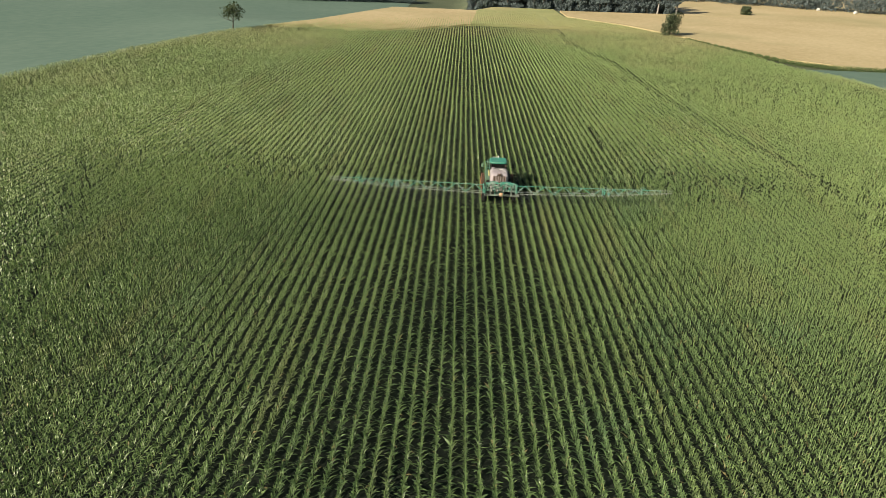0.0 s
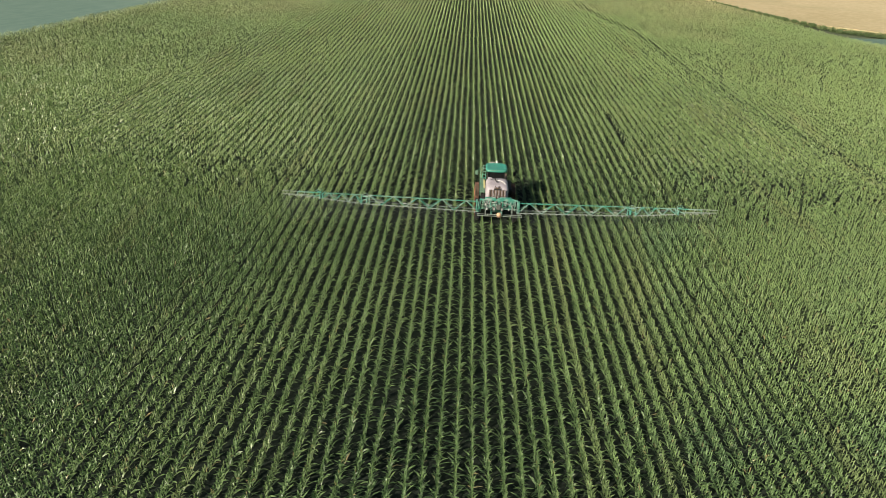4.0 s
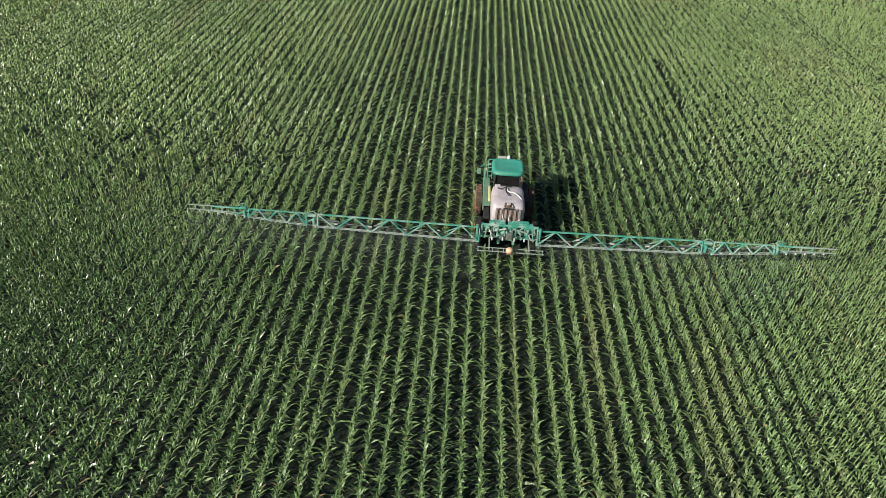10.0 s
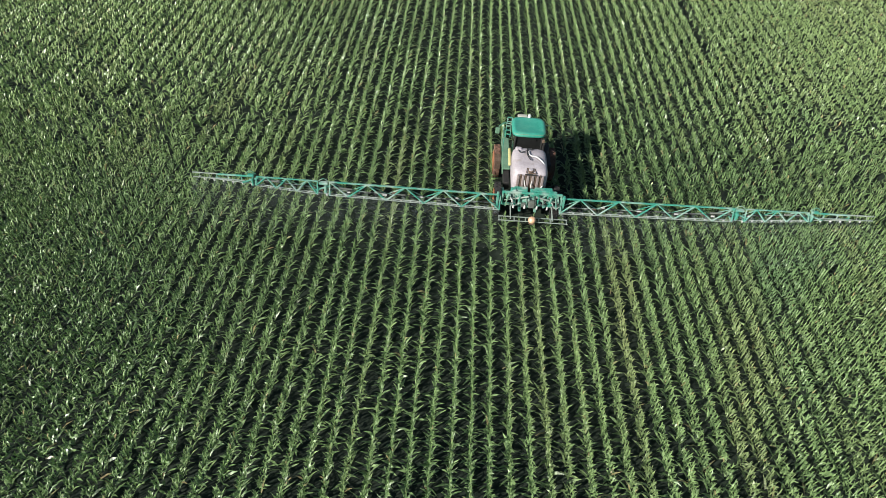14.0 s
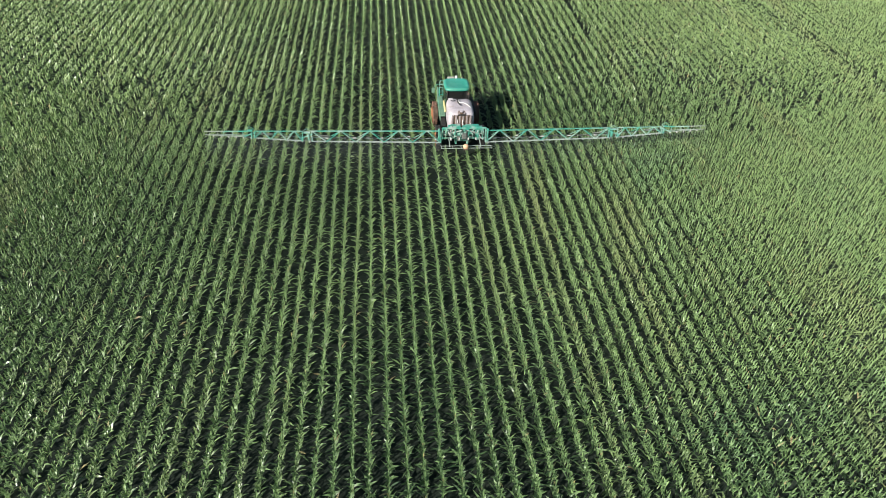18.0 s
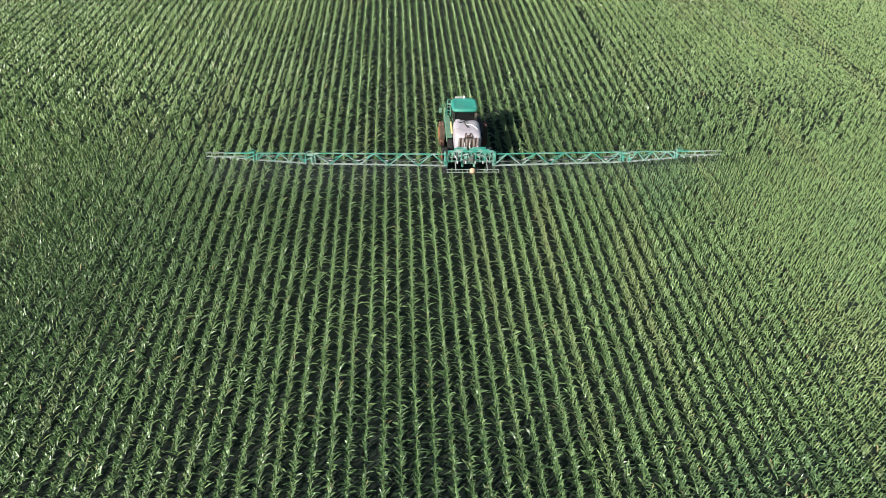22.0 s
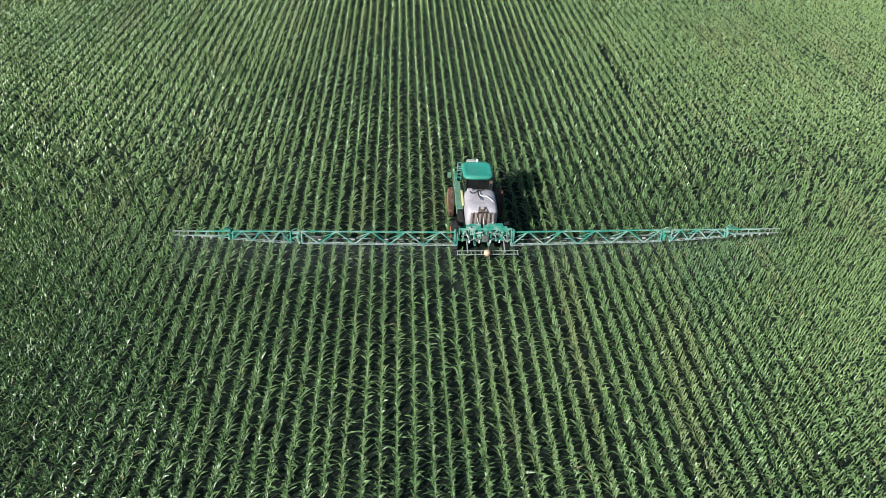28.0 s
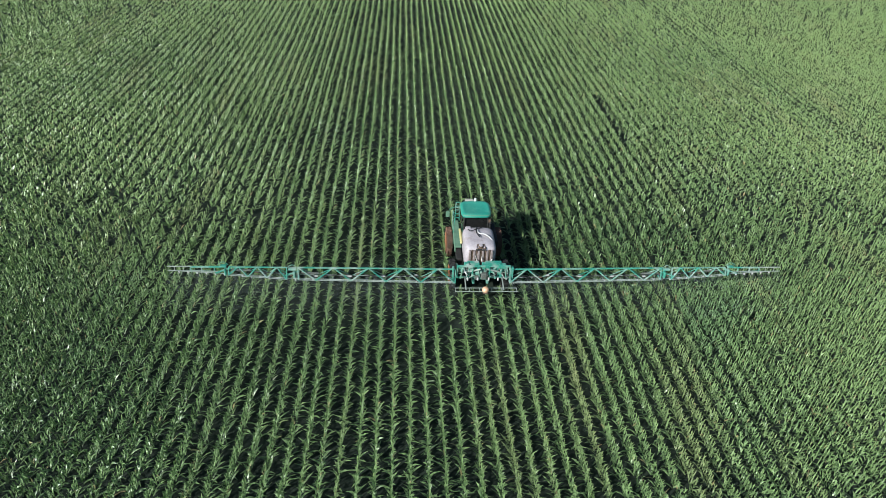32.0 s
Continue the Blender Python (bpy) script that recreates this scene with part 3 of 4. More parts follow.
# cab
cab = part("cab", box(bmesh.new(), (0, 4.72, 1.62), (1.5, 1.75, 0.5), 0.08), GREEN, sprayer)
corner = {"fl": (-0.72, 5.55), "fr": (0.72, 5.55), "rl": (-0.74, 3.98), "rr": (0.74, 3.98)}
for key, (x, y) in corner.items():
    bm = bmesh.new()
    lean = 0.12 if key[0] == "f" else -0.05
    tube(bm, bent([(x, y, 1.85), (x * 1.03, y + lean, 2.6), (x * 0.98, y + lean * 0.4, 3.36)], 4), 0.05, 8)
    part("cab_post", bm, DARK, cab)
for name, pts in {
    "rear_window": [(-0.7, 3.96, 1.9), (0.7, 3.96, 1.9), (0.7, 3.98, 3.34), (-0.7, 3.98, 3.34)],
    "windscreen": [(-0.68, 5.62, 1.9), (0.68, 5.62, 1.9), (0.66, 5.6, 3.34), (-0.66, 5.6, 3.34)],
    "side_window": [(-0.75, 4.05, 1.9), (-0.75, 5.5, 1.9), (-0.73, 5.5, 3.34), (-0.73, 4.05, 3.34)],
}.items():
    for mirrored in ((1, -1) if name == "side_window" else (1,)):
        bm = bmesh.new()
        bm.faces.new([bm.verts.new((p[0] * mirrored, p[1], p[2])) for p in pts])
        bmesh.ops.solidify(bm, geom=bm.faces[:], thickness=0.01)
        part(name, bm, GLASS, cab, "dark tinted cab glass")
bm = bmesh.new()
box(bm, (0, 4.5, 2.25), (0.5, 0.14, 0.8), 0.06)
box(bm, (0, 4.7, 1.95), (0.52, 0.5, 0.16), 0.06)
part("driver_seat", bm, DARK, cab)
bm = bmesh.new()
RC, RX, RY = 4.7, 0.96, 0.92
loft(bm, [oblong(0, RC, 3.3, RX * 0.9, RY * 0.9, 5), oblong(0, RC, 3.36, RX, RY, 5), oblong(0, RC, 3.46, RX, RY, 5), oblong(0, RC, 3.53, RX * 0.96, RY * 0.95, 4.6),
          oblong(0, RC, 3.555, RX * 0.86, RY * 0.84, 4.2), oblong(0, RC, 3.56, RX * 0.8, RY * 0.76, 4), oblong(0, RC, 3.545, RX * 0.76, RY * 0.7, 4)])
roof = part("cab_roof", bm, ROOF_GREEN, cab, "bright green rounded cab roof", True)
bm = bmesh.new()
tube(bm, bent([(-0.86, RC - 0.7, 3.5), (-0.72, RC - 0.84, 3.505), (0.0, RC - 0.88, 3.51), (0.72, RC - 0.84, 3.505), (0.86, RC - 0.7, 3.5)], 5), 0.02, 6)
part("roof_lip", bm, DUSTY_GREEN, cab, "grey-green rear lip of the cab roof")
bm = bmesh.new()
box(bm, (-0.33, 5.7, 3.46), (0.56, 0.3, 0.14), 0.05)
part("aerial_plate", bm, CREAM, cab, "cream satellite receiver on the roof edge")
bm = bmesh.new()
tube(bm, [(0.05, 5.58, 3.5), (0.05, 5.58, 3.58), (0.05, 5.58, 3.68), (0.05, 5.58, 3.74)], [0.08, 0.1, 0.09, 0.03], 12)
part("beacon", bm, WHITE, cab, "white dome on the roof front")
bm = bmesh.new()
box(bm, (0.84, 3.92, 3.1), (0.14, 0.12, 0.2), 0.02)
part("work_light", bm, BROWN, cab)
for s in (-1, 1):
    bm = bmesh.new()
    tube(bm, bent([(0.74 * s, 5.6, 2.9), (1.3 * s, 5.7, 2.95), (1.62 * s, 5.55, 2.8)], 4), 0.025, 6)
    arm = part("mirror_arm", bm, GREEN, cab)
    bm = bmesh.new()
    box(bm, (1.7 * s, 5.45, 2.6), (0.26, 0.1, 0.42), 0.04)
    part("mirror", bm, DUSTY_GREEN if s < 0 else DARK, arm, "wing mirror")

# ladder and guard rail by the cab door
bm = bmesh.new()
for x in (-1.12, -0.84):
    tube(bm, bent([(x, 6.2, 1.6), (x, 6.35, 2.3), (x, 6.2, 2.95), (x, 5.9, 3.05)], 4), 0.028, 6)
for z in (1.75, 2.05, 2.35, 2.65, 2.95):
    bar(bm, (-1.12, 6.3, z), (-0.84, 6.3, z), 0.04, 0.05)
part("ladder", bm, GREEN, sprayer, "green steel access ladder")
bm = bmesh.new()
tube(bm, bent([(-1.36, 5.5, 2.0), (-1.36, 5.45, 2.85), (-1.36, 4.4, 2.9), (-1.36, 4.3, 2.0)], 5), 0.022, 6)
part("guard_rail", bm, GREEN, sprayer)
bm = bmesh.new()
box(bm, (-1.05, 2.95, 2.62), (0.15, 1.35, 0.16), 0.05, Matrix.Rotation(radians(4), 4, "X"))
part("yellow_pipe", bm, YELLOW, sprayer, "yellow round-edged pipe beside the tank")

# engine deck between cab and tank
bm = bmesh.new()
box(bm, (0, 3.55, 1.9), (1.5, 0.55, 1.0), 0.06)
part("engine_cover", bm, BROWN, sprayer, "dusty brown engine cover behind the cab")
bm = bmesh.new()
tube(bm, [(0.84, 3.62, 1.9), (0.84, 3.62, 3.05), (0.84, 3.55, 3.18)], [0.07, 0.07, 0.06], 10)
part("exhaust", bm, DARK, sprayer)

# spray tank, rounded shoulders, ribbed back
bm = bmesh.new()
TY = 2.12
rings = []
for z, hx, hy, p in ((1.38, 0.66, 0.85, 5), (1.6, 0.9, 1.08, 6), (2.2, 0.96, 1.15, 7), (2.8, 0.96, 1.15, 7), (3.02, 0.92, 1.09, 6), (3.12, 0.82, 0.96, 5), (3.17, 0.6, 0.7, 4), (3.19, 0.25, 0.3, 3)):
    rings.append(oblong(0, TY + 0.1 * max(0, z - 2.6), z, hx, hy, p, 48))
loft(bm, rings)
tank = part("spray_tank", bm, TANK, sprayer, "big dusty off-white plastic tank", True)
for i in range(5):
    bm = bmesh.new()
    x = -0.52 + 0.26 * i
    loft(bm, [oblong(x, 0.985, z, w, 0.05, 3, 12) for z, w in ((1.75, 0.03), (1.85, 0.06), (2.86, 0.06), (3.0, 0.04))])
    part("tank_slot", bm, BROWN, tank, "brown upright recess in the tank back")
for i in range(6):
    bm = bmesh.new()
    x = -0.65 + 0.26 * i
    loft(bm, [oblong(x, 0.96, z, w, 0.07, 4, 14) for z, w in ((1.7, 0.05), (1.8, 0.075), (2.84, 0.075), (2.98, 0.055))])
    part("tank_rib", bm, TANK_BACK, tank, "dusty brown upright rib on the tank back")
bm = bmesh.new()
tube(bm, [(0.0, 1.22, 2.98), (0.0, 1.22, 3.16)], 0.16, 24)
hatch = part("tank_collar", bm, BROWN, tank, "brown collar of the tank hatch")
bm = bmesh.new()
tube(bm, [(0.0, 1.22, 3.17), (0.0, 1.22, 3.2), (0.0, 1.22, 3.21)], [0.12, 0.12, 0.08], 24)
part("tank_lid", bm, TANK, hatch)
bm = bmesh.new()
for a, b in (((-0.26, 1.02, 3.1), (0.27, 1.02, 3.1)), ((-0.26, 1.02, 3.1), (-0.2, 1.34, 3.16)), ((0.27, 1.02, 3.1), (0.21, 1.34, 3.16)), ((-0.2, 1.34, 3.16), (0.21, 1.34, 3.16))):
    bar(bm, a, b, 0.026, 0.035)
part("hatch_frame", bm, BROWN, tank, "brown frame round the tank hatch")
bm = bmesh.new()
box(bm, (0.0, 0.98, 3.02), (0.62, 0.05, 0.1), 0.02)
part("step_plate", bm, DARK, tank)
bm = bmesh.new()
tube(bm, bent([(-0.05, 2.8, 3.2), (0.0, 2.35, 3.26), (0.35, 2.2, 3.28), (0.68, 1.95, 3.16), (0.88, 1.55, 2.98), (0.86, 1.15, 2.65), (0.55, 0.75, 2.2)], 6), 0.038, 8)
part("filling_hose", bm, HOSE, sprayer, "pale hose arching over the tank")
bm = bmesh.new()
tube(bm, bent([(-0.65, 3.1, 3.1), (-0.5, 2.6, 3.24), (-0.1, 2.75, 3.3), (0.25, 3.0, 3.2)], 6), 0.025, 6)
tube(bm, bent([(-0.1, 3.1, 3.15), (-0.15, 2.4, 3.27), (-0.02, 1.9, 3.3)], 6), 0.03, 6)
part("cable", bm, DARK, sprayer, "thin dark lines over the tank")
bm = bmesh.new()
box(bm, (-0.6, 3.05, 3.12), (0.36, 0.26, 0.16), 0.06)
part("tank_cap", bm, TANK, sprayer)
bm = bmesh.new()
for pts in ([(-0.3, 0.95, 2.7), (-0.25, 0.8, 2.4), (-0.05, 0.5, 2.2)], [(0.1, 0.95, 2.7), (0.05, 0.75, 2.45), (0.1, 0.4, 2.3)]):
    tube(bm, bent(pts, 5), 0.024, 8)
part("feed_hose", bm, HOSE, sprayer)

# the body is stretched lengthwise to fit the view of the camera
LONGER = 1.05
for ob in list(sprayer.children_recursive):
    ys_of = [v.co.y for v in ob.data.vertices]
    mid = (min(ys_of) + max(ys_of)) / 2
    rigid = ob.name.split(".")[0] in ("wheel", "rim", "wheel_leg", "mudguard", "cab_roof", "roof_lip", "mirror", "beacon")
    base_y = 1.3 if rigid and mid < 3 else 4.7 if rigid else None
    for v in ob.data.vertices:
        v.co.y = v.co.y + base_y * (LONGER - 1) if rigid else v.co.y * LONGER

# boom lift and centre frame
CX = 0.12
for s in (-1, 1):
    for a, b in (((CX + 0.45 * s, 1.0, 1.5), (CX + 0.5 * s, 0.2, 2.2)), ((CX + 0.45 * s, 1.0, 1.25), (CX + 0.5 * s, 0.15, 1.75))):
        bm = bmesh.new()
        bar(bm, a, b, 0.12, 0.15)
        part("lift_arm", bm, GREEN, sprayer)
centre = part("boom_centre_frame", bmesh.new(), GREEN, sprayer, "green steel lattice between the boom arms")
bm = bmesh.new()
for z in (2.5, 1.7):
    box(bm, (CX, 0.12, z), (3.1, 0.1, 0.12), 0.02)
for x in (-1.55, -0.85, 0.85, 1.55):
    box(bm, (CX + x, 0.12, 2.1), (0.09, 0.09, 0.9), 0.02)
for s in (-1, 1):
    bar(bm, (CX + 0.85 * s, 0.12, 1.8), (CX + 1.5 * s, 0.12, 2.55), 0.07)
    bar(bm, (CX + 0.1 * s, 0.1, 1.8), (CX + 0.8 * s, 0.1, 2.5), 0.07)
part("lattice", bm, GREEN, centre)
bm = bmesh.new()
box(bm, (CX - 0.6, 0.42, 2.5), (0.7, 0.34, 0.12), 0.03)
box(bm, (CX + 0.6, 0.42, 2.5), (0.95, 0.34, 0.14), 0.03)
box(bm, (CX + 0.05, 0.3, 2.3), (0.3, 0.4, 0.5), 0.04)
box(bm, (CX - 1.0, 0.3, 2.45), (0.3, 0.3, 0.3), 0.04)
box(bm, (CX + 1.1, 0.22, 2.4), (0.42, 0.26, 0.34), 0.04)
for x, z, w in ((-1.25, 2.3, 0.3), (-0.3, 2.1, 0.4), (0.5, 2.2, 0.35), (0.95, 2.05, 0.3), (1.35, 2.2, 0.22)):
    box(bm, (CX + x, 0.05, z), (w, 0.2, 0.18), 0.03, Matrix.Rotation(x, 4, "Y"))
part("bracket", bm, GREEN, centre, "green hinge plates on top of the boom frame")
for s in (-1, 1):
    bm = bmesh.new()
    tube(bm, [(CX + 0.2 * s, -0.05, 2.4), (CX + 0.9 * s, -0.02, 2.2)], 0.05, 10)
    tube(bm, [(CX + 0.9 * s, -0.02, 2.2), (CX + 1.45 * s, 0.0, 2.05)], 0.028, 8)
    part("hydraulic_ram", bm, STEEL, centre)
for i in range(11):
    x0 = CX + rng.uniform(-1.3, 1.3)
    x1 = x0 + rng.uniform(-0.8, 0.8)
    bm = bmesh.new()
    tube(bm, bent([(x0, 0.15, 2.4), ((x0 + x1) / 2, -0.2, 2.0 + rng.uniform(-0.2, 0.3)), (x1, 0.0, 1.85)], 5), 0.018, 6)
    part("hydraulic_hose", bm, (GREY, DARK, HOSE)[i % 3], centre, "thin hose looped through the frame")
bm = bmesh.new()
box(bm, (CX, -0.1, 1.95), (0.34, 0.24, 0.4), 0.05)
box(bm, (CX - 0.42, -0.08, 1.85), (0.24, 0.2, 0.22), 0.04)
part("valve_block", bm, GREY, centre, "grey valve block in the middle of the boom")
for x, z, h, w in ((-1.32, 2.05, 0.7, 0.07), (-1.02, 1.95, 0.5, 0.05), (-0.68, 2.15, 0.6, 0.08), (-0.28, 2.0, 0.75, 0.06), (0.32, 2.1, 0.65, 0.07), (0.62, 1.95, 0.5, 0.06), (0.98, 2.15, 0.6, 0.08), (1.3, 2.0, 0.75, 0.06)):
    bm = bmesh.new()
    box(bm, (CX + x, -0.06, z), (w, 0.08, h), 0.015, Matrix.Rotation(0.25 * math.sin(9 * x), 4, "Y"))
    box(bm, (CX + x + 0.05, -0.1, z - 0.3 * h), (w * 2.2, 0.07, 0.07), 0.015)
    box(bm, (CX + x - 0.04, 0.2, z + 0.45 * h), (w * 2.6, 0.3, 0.06), 0.015)
    part("upright", bm, GREEN if x > -1.1 else DUSTY_GREEN, centre)
for x in (-0.95, -0.35, 0.3, 0.85):
    bm = bmesh.new()
    tube(bm, [(CX + x, -0.18, 1.7), (CX + x, -0.18, 1.86), (CX + x, -0.18, 1.9)], [0.05, 0.05, 0.02], 10)
    part("section_valve", bm, HOSE, centre, "pale section valve")
bm = bmesh.new()
bar(bm, (CX - 1.75, -0.82, 1.62), (CX + 1.9, -0.82, 1.62), 0.032, 0.04)
bar(bm, (CX - 1.75, -1.14, 1.62), (CX + 1.9, -1.14, 1.62), 0.032, 0.04)
for x in (-1.7, -0.9, -0.3, 0.4, 1.0, 1.85):
    bar(bm, (CX + x, -0.8, 1.6), (CX + x, -1.16, 1.6), 0.04, 0.04)
for x in (-1.1, 1.1):
    bar(bm, (CX + x, 0.1, 1.75), (CX + x, -1.0, 1.63), 0.06, 0.06)
part("rear_bar", bm, STEEL, centre, "pale double bar behind the boom frame")
bm = bmesh.new()
tube(bm, [(CX, -1.2, 1.7), (CX, -1.2, 1.74), (CX, -1.2, 1.86), (CX, -1.2, 1.93), (CX, -1.2, 1.96)], [0.16, 0.19, 0.19, 0.13, 0.03], 16)
lamp = part("warning_lamp", bm, ORANGE, centre, "pale orange round lamp at the back of the boom")
bm = bmesh.new()
box(bm, (CX, -1.2, 1.62), (0.3, 0.22, 0.16), 0.03)
part("lamp_base", bm, BROWN, centre)


def boom_arm(s):
    """One side of the boom: three hinged sections with chords, braces and a nozzle line."""
    arm = tagged(new("boom_arm"), "green lattice boom arm, spread out over the maize")
    arm.parent = sprayer
    arm.location.z = -0.2

    def top(x):
        return 2.5 + 0.012 * x

    def low(x):
        return float(np.interp(x, [1.6, 11.05, 14.9, 18], [1.72, 1.96, 2.32, 2.56]))

    X = lambda v: CX * 0.5 + s * v
    yl = -0.22
    sections = ((1.62, 10.7, 4.5, 0.068), (11.35, 14.6, 3.0, 0.056))
    for a, b, bays, w in sections:
        bm = bmesh.new()
        bar(bm, (X(a), 0.06, top(a)), (X(b), 0.06, top(b)), w, w)
        part("upper_chord", bm, GREEN, arm)
        bm = bmesh.new()
        for y in (yl, 0.3):
            bar(bm, (X(a), y, low(a)), (X(b), y, low(b)), w * 0.55, w * 0.6)
        part("lower_chord", bm, STEEL, arm, "pale dusty lower rail of the boom")
        n = int(bays * 2)
        step = (b - a) / n
        for k in range(n):
            x0, x1 = a + k * step, a + (k + 1) * step
            z0, z1 = (low(x0), top(x1)) if k % 2 == 0 else (top(x0), low(x1))
            y0, y1 = (yl, 0.06) if k % 2 == 0 else (0.06, yl)
            bm = bmesh.new()
            bar(bm, (X(x0), y0, z0), (X(x1), y1, z1), 0.06, 0.06)
            part("brace", bm, GREEN, arm)
            bm = bmesh.new()
            bar(bm, (X(x0), 0.3 if k % 2 == 0 else 0.06, z0), (X(x1), 0.06 if k % 2 == 0 else 0.3, z1), 0.035, 0.035)
            part("brace", bm, GREEN, arm)
        for x in (a, b):
            bm = bmesh.new()
            bar(bm, (X(x), yl, low(x)), (X(x), 0.06, top(x)), 0.055, 0.055)
            bar(bm, (X(x), yl, low(x)), (X(x), 0.3, low(x)), 0.06, 0.06)
            part("end_post", bm, GREEN, arm)
    for x, size in ((11.03, 0.46), (14.9, 0.36)):
        bm = bmesh.new()
        zm = (top(x) + low(x)) / 2
        box(bm, (X(x), 0.08, zm + 0.22), (size, 0.2, 0.12), 0.03)
        box(bm, (X(x - 0.1), 0.0, zm - 0.1), (size * 0.3, 0.3, 0.42), 0.03)
        bar(bm, (X(x - 0.4), 0.05, zm + 0.1), (X(x + 0.45), -0.1, zm - 0.15), 0.06, 0.08)
        part("hinge", bm, GREEN, arm, "chunky green folding hinge")
        bm = bmesh.new()
        tube(bm, bent([(X(x - 0.3), 0.1, zm + 0.3), (X(x), 0.12, zm + 0.48), (X(x + 0.3), 0.1, zm + 0.3)], 6), 0.02, 6)
        part("hinge_hose", bm, GREEN, arm)
        bm = bmesh.new()
        tube(bm, [(X(x - 1.5), 0.02, zm - 0.05), (X(x - 0.5), 0.02, zm)], 0.05, 8)
        part("fold_ram", bm, GREY, arm)
    bm = bmesh.new()
    box(bm, (X(15.85), 0.05, 2.68), (1.7, 0.08, 0.09), 0.02)
    bar(bm, (X(15.1), 0.0, 2.38), (X(16.8), -0.02, 2.48), 0.05, 0.05)
    for x in (15.4, 16.1, 16.7):
        bar(bm, (X(x), 0.03, 2.68), (X(x), -0.02, 2.38), 0.05, 0.05)
    part("outer_beam", bm, GREEN, arm)
    bm = bmesh.new()
    bar(bm, (X(16.6), 0.05, 2.7), (X(18.0), 0.05, 2.71), 0.05, 0.05)
    bar(bm, (X(15.2), -0.08, 2.46), (X(17.95), -0.08, 2.52), 0.04, 0.04)
    for x in (17.1, 17.6):
        bar(bm, (X(x), 0.05, 2.7), (X(x), -0.08, 2.5), 0.022, 0.022)
    part("tip_rail", bm, STEEL, arm, "pale dusty end rail of the boom")
    bm = bmesh.new()
    tube(bm, [(X(v), 0.02, low(v) - 0.1) for v in (1.6, 6, 11, 15, 17.9)], 0.025, 6)
    part("nozzle_pipe", bm, STEEL, arm, "grey pipe with spray nozzles")
    bm = bmesh.new()
    prev = None
    for k in range(34):
        x = 1.8 + k * 0.4
        p = (X(x), 0.05 + 0.05 * math.sin(k * 2.1), low(x) + 0.2 + 0.08 * math.sin(k * 1.3))
        if prev:
            bar(bm, prev, p, 0.03, 0.03)
        prev = p
    part("feed_line", bm, DARK, arm, "dark sagging hose along the boom")
    bm = bmesh.new()
    box(bm, (X(1.75), 0.05, 2.2), (0.12, 0.2, 0.95), 0.02)
    part("root_hinge", bm, GREEN, arm)
    for k in range(26):
        x = 2.0 + k * 0.48
        bm = bmesh.new()
        box(bm, (X(x), 0.12 * math.sin(k * 1.9), low(x) + 0.12 + 0.2 * abs(math.sin(k * 2.7)) * (top(x) - low(x))), (0.1 + 0.14 * abs(math.sin(k * 3.3)), 0.07, 0.06), 0.01)
        part("pipe_clamp", bm, (HOSE, DARK, GREY, BROWN)[k % 4], arm)
    me_owner = None
    for k in range(32):
        x = 1.9 + k * 0.5
        if me_owner is None:
            bm = bmesh.new()
            box(bm, (0, 0, 0), (0.07, 0.08, 0.14), 0.015)
            me_owner = part("nozzle", bm, HOSE, arm)
            ob = me_owner
        else:
            ob = new("nozzle", me_owner.data)
            ob.parent = arm
        ob.location = (X(x), 0.02, low(x) - 0.16)
    return arm


boom_arm(-1)
boom_arm(1)

# drifting spray under the boom: fine streaks of droplets below each nozzle
bm = bmesh.new()
for k in range(72):
    x = -17.75 + k * 0.5
    if abs(x) < 1.6:
        continue
    z = 1.58 + 0.04 * abs(x)
    for j in range(260):
        back = 2.6 * rng.uniform(0.0, 1.0) ** 1.4
        x0 = x + rng.normal(0, 0.07 + 0.17 * back) + 0.16 * back
        z0 = max(z - 0.05 - 0.35 * back + rng.normal(0, 0.06), 1.0)
        run = rng.uniform(0.04, 0.12)
        w = rng.uniform(0.006, 0.016)
        bm.faces.new([bm.verts.new(p) for p in ((x0 - w, -back, z0), (x0 + w, -back, z0), (x0 + w + 0.05, -back - run, z0 - 0.3 * run), (x0 - w + 0.05, -back - run, z0 - 0.3 * run))])
mist = tagged(finish("spray_mist", bm, MIST), "thin pale veil of spray below the boom", "spray", kind="stuff")
mist.visible_shadow = False


# ---------------------------------------------------------------- trees and far things
def clump(bm, c, r, count, size, seed, squash=0.8):
    """Many small leaf faces scattered through a ragged volume."""
    g = np.random.default_rng(seed)
    for _ in range(count):
        d = g.normal(size=3)
        d /= np.linalg.norm(d)
        rad = r * g.uniform(0.45, 1.05) * (1 + 0.25 * noise.noise((d[0] * 2 + seed, d[1] * 2, d[2] * 2)))
        p = Vector((c[0] + d[0] * rad, c[1] + d[1] * rad, c[2] + d[2] * rad * squash))
        q = Euler(g.uniform(0, 6.28, 3)).to_matrix()
        s = size * g.uniform(0.6, 1.4)
        bm.faces.new([bm.verts.new(p + q @ Vector(v) * s) for v in ((-1, 0, 0), (0, -0.6, 0), (1, 0, 0.2), (0, 0.6, 0))])


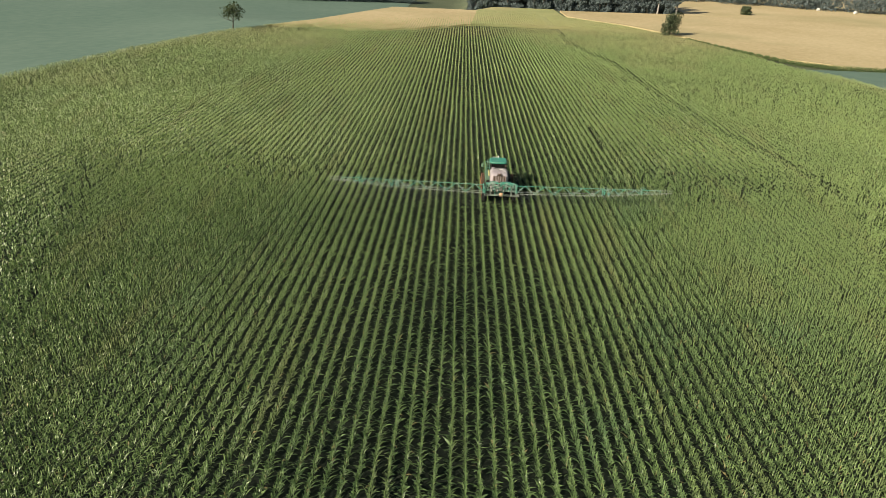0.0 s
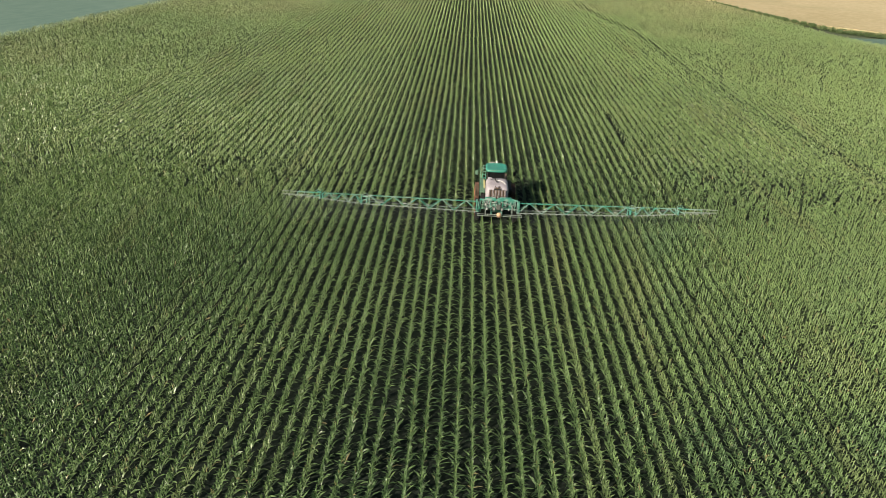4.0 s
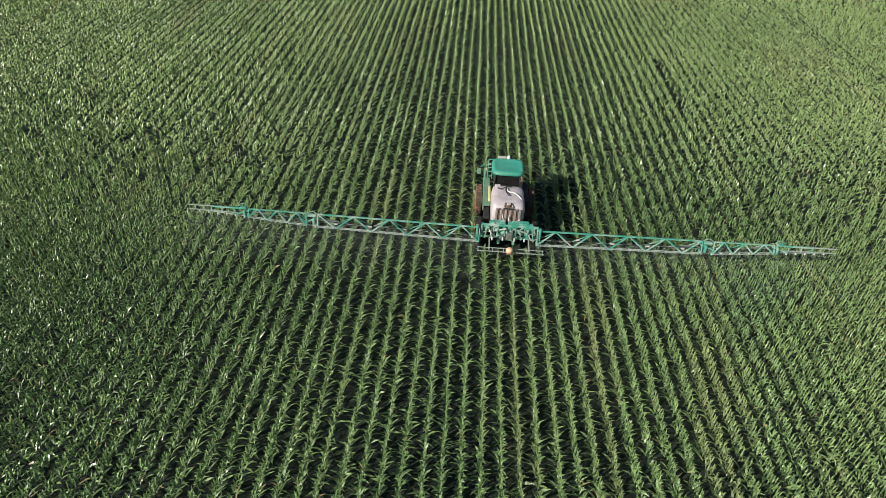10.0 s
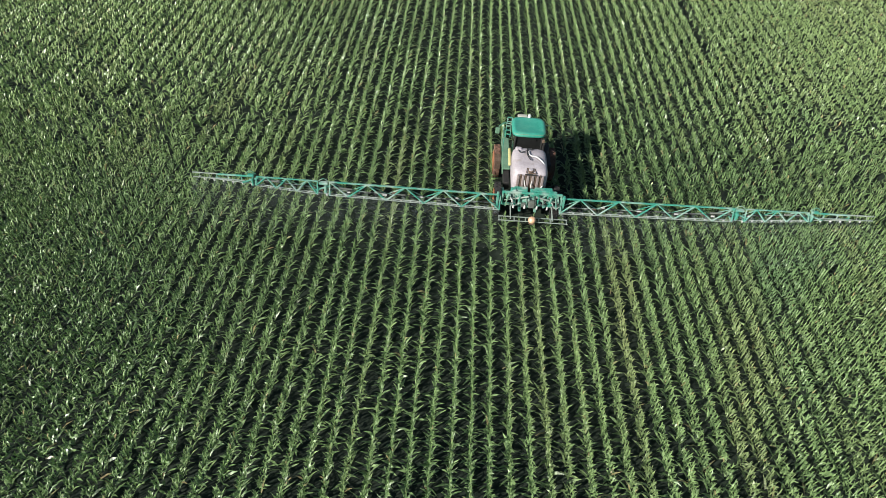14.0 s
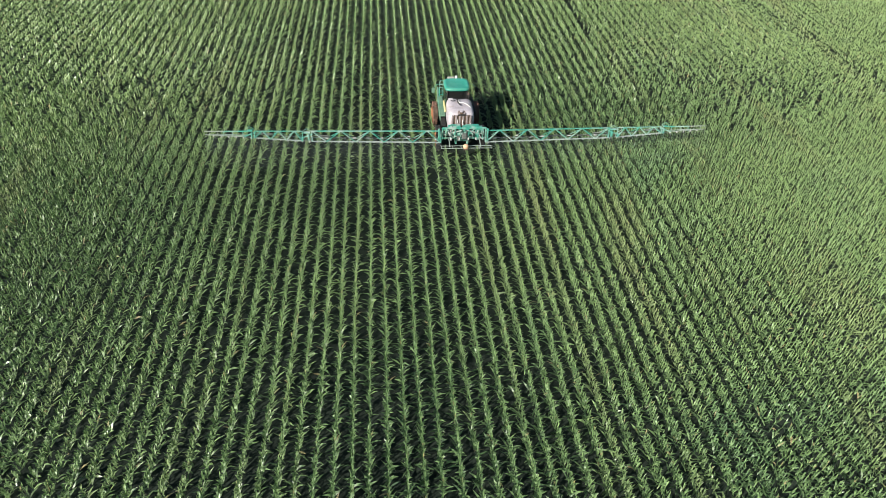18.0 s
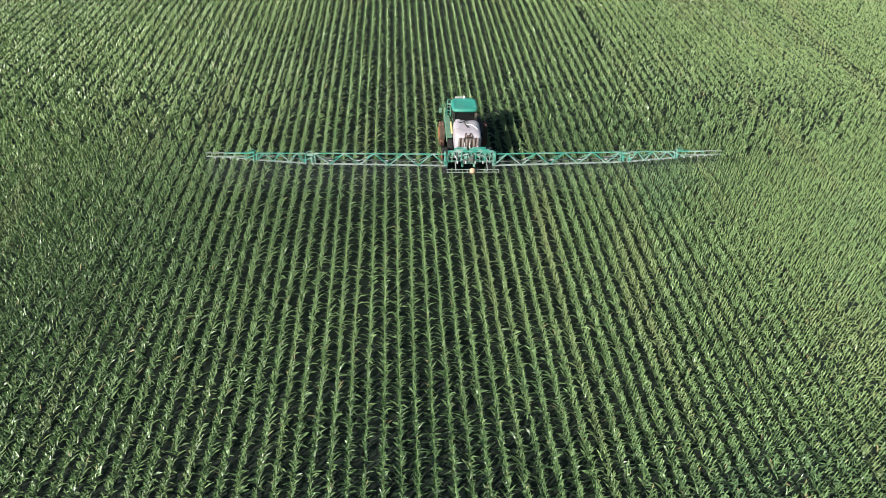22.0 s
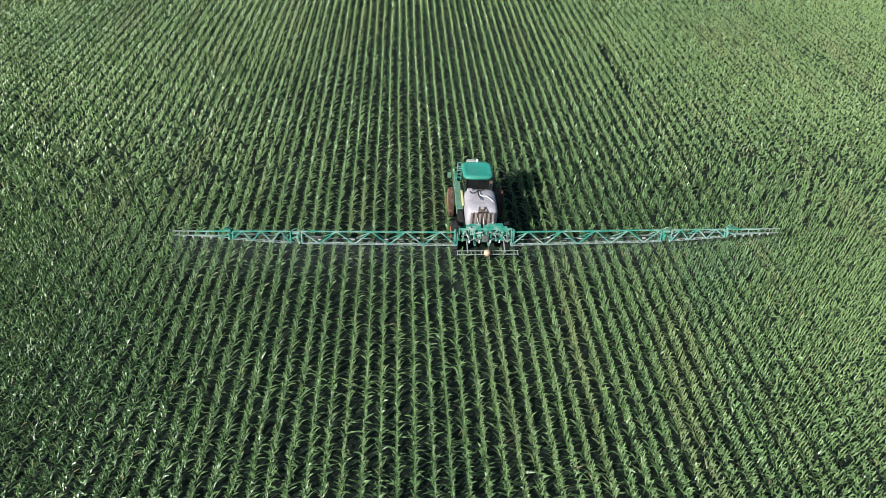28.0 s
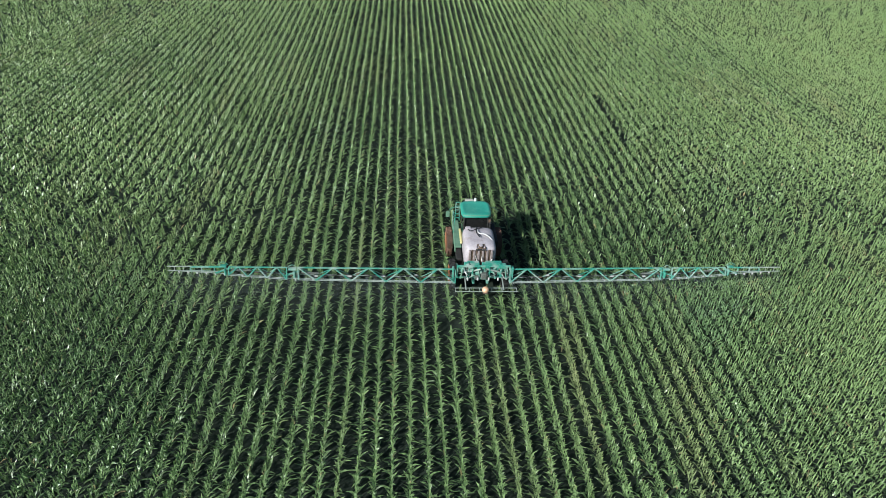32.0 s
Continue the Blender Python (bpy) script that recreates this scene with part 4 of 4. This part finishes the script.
def tree(name, height, spread, bare, seed, bark, lumps=9, leaves=130, size=0.28, lean=0.0, crown_leaf=CROWN):
    top = new(name)
    g = np.random.default_rng(seed)
    bm = bmesh.new()
    tube(bm, bent([(0, 0, -0.2), (0.1 + lean * 0.3, 0.05, height * 0.35), (lean, 0.1, height * 0.8)], 5), [0.03 * height * (1 - 0.07 * i) for i in range(11)], 8)
    for k in range(6):
        a = k * 1.05 + g.uniform(0, 0.6)
        z0 = height * g.uniform(0.3, 0.6)
        tube(bm, bent([(lean * 0.5, 0, z0), (math.cos(a) * spread * 0.25, math.sin(a) * spread * 0.25, z0 + height * 0.12), (math.cos(a) * spread * 0.42, math.sin(a) * spread * 0.42, z0 + height * 0.28)], 4),
             [0.012 * height * (1 - 0.09 * i) for i in range(9)], 6)
    trunk = part("trunk", bm, bark, top)
    bm = bmesh.new()
    for k in range(lumps):
        a = k * 2.4 + g.uniform(0, 0.8)
        f = g.uniform(0, 1)
        rad = spread * 0.36 * g.uniform(0.2, 1.0) * (1 - 0.5 * f)
        z = height * (bare + (0.93 - bare) * f)
        clump(bm, (lean * f + math.cos(a) * rad, math.sin(a) * rad, z), spread * g.uniform(0.16, 0.26), leaves, size, seed * 31 + k)
    part("crown", bm, crown_leaf, top)
    return top


def place(ob, x, y, drop=0.0):
    ob.location = (x, y, float(land(x, y)) - drop)
    return ob


tagged(place(tree("tree", 7.2, 8.4, 0.42, 3, BARK, 13, 60, 0.26, 0.6), -70.4, 126), "lone round-headed tree on the edge of the maize", "tree", "lone trees")
tagged(place(tree("tree", 6.6, 8.6, 0.08, 5, BARK, 18, 130, 0.24, 0.3), 61.6, 152), "bushy lone tree on the field margin", "tree", "lone trees")
tagged(place(tree("bush", 4.6, 6.4, 0.15, 8, BARK, 11, 110, 0.28, 0.2), 118.9, 236), "dark round bush standing in ripe cereal", "bush")

# overgrown strip and ditch between maize and cereal
line = [(66, 148), (70.5, 130), (74, 117), (79.5, 104), (87, 98), (98, 96.5), (114, 96.5), (140, 97)]
bm = bmesh.new()
for k in range(260):
    f = k / 259 * (len(line) - 1.001)
    i = int(f)
    x = line[i][0] + (line[i + 1][0] - line[i][0]) * (f - i) + 0.5 * math.sin(k * 0.9)
    y = line[i][1] + (line[i + 1][1] - line[i][1]) * (f - i) + 0.4 * math.sin(k * 1.7)
    grow = min(1, f / 4)
    clump(bm, (x, y, 0.3 + 0.3 * grow), 0.4 + 0.8 * grow, 40, 0.16, 900 + k, 0.55)
tagged(finish("hedge", bm, HEDGE), "overgrown dark green strip along the field margin", "hedge", kind="stuff")
wy = np.linspace(60, 96, 20)[:, None] * np.ones((1, 12))
wx = right_edge(wy) + 1.6 + np.linspace(0, 1, 12)[None, :] * 44
# takes the haze-tinted colour of the valley crop
tagged(crop_block("margin_crop", wx, wy, 0.35, HAZED_CROP), "grey-green low crop beside the maize", "crop", kind="stuff")

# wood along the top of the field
kinds = [tree("woodland_tree", 15, 7, 0.02 if i != 2 else 0.2, 40 + i, BIRCH if i == 2 else BARK, 18, 130, 0.34, 0.0, HAZED_CROWN) for i in range(4)]
g = np.random.default_rng(11)
first = True
for row, (n, y0) in enumerate(((30, 229), (26, 235), (22, 242))):
    for k in range(n):
        x = -2 + 89 * (k + 0.5) / n + g.uniform(-1, 1)
        src = kinds[2] if (x > 72 and row == 0 and k % 2) else kinds[(0, 1, 3)[int(g.integers(0, 3))]]
        m = Matrix.LocRotScale((x, y0 + g.uniform(-1.5, 1.5), float(land(x, y0)) - 0.2), Euler((0, 0, g.uniform(0, 6.28))), Vector((1, 1, 1)) * 1.0)
        ob = copy_thing(src, m)
        ob.scale = (g.uniform(0.85, 1.2),) * 3
        tagged(ob, "pale-stemmed birch at the edge of the wood" if src is kinds[2] else "tall deciduous tree in the wood, crown tinted blue-grey for haze", "tree", "wood beyond the field")
for i, k in enumerate(kinds):
    k.location = (4 + 24 * i, 248, -0.2)
    tagged(k, "tall deciduous tree in the wood, crown tinted blue-grey for haze", "tree", "wood beyond the field")


def far_wood(name, x0, y0, x1, y1, count, height, seed, label):
    bm = bmesh.new()
    g = np.random.default_rng(seed)
    for k in range(count):
        f = (k + g.uniform(0, 1)) / count
        x, y = x0 + (x1 - x0) * f + g.uniform(-8, 8), y0 + (y1 - y0) * f + g.uniform(-8, 8)
        h = height * g.uniform(0.7, 1.15)
        z = float(land(x, y))
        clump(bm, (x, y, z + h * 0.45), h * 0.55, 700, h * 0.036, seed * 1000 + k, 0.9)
    tagged(finish(name, bm, HAZED_CROWN), label, "woodland", kind="stuff")


far_wood("far_wood", -215, 498, -50, 532, 60, 16, 21, "line of far trees across the valley, haze in the leaf colour")
far_wood("far_wood", 96, 316, 250, 246, 60, 13, 22, "line of far trees behind the cereal, tinted blue for haze")

# wrapped bales lying at the far side of the cereal
bale = new("silage_bale")
bm = bmesh.new()
loft(bm, [ring_of(x, 0, 0.62, r, 20) for x, r in ((-0.6, 0.3), (-0.6, 0.55), (-0.55, 0.62), (0.0, 0.63), (0.55, 0.62), (0.6, 0.55), (0.6, 0.3))])
part("wrapped_bale", bm, WHITE, bale)
tagged(bale, "white plastic-wrapped round bale at the far field edge", "bale", "far bales")
for i, (hx, hy) in enumerate(((168, 271), (181, 262), (199, 256), (205, 251))):
    m = Matrix.LocRotScale((hx, hy, float(land(hx, hy)) + 0.55), Euler((0, 0, 0.4 * i)), None)
    if i == 0:
        bale.matrix_basis = m
    else:
        copy_thing(bale, m)
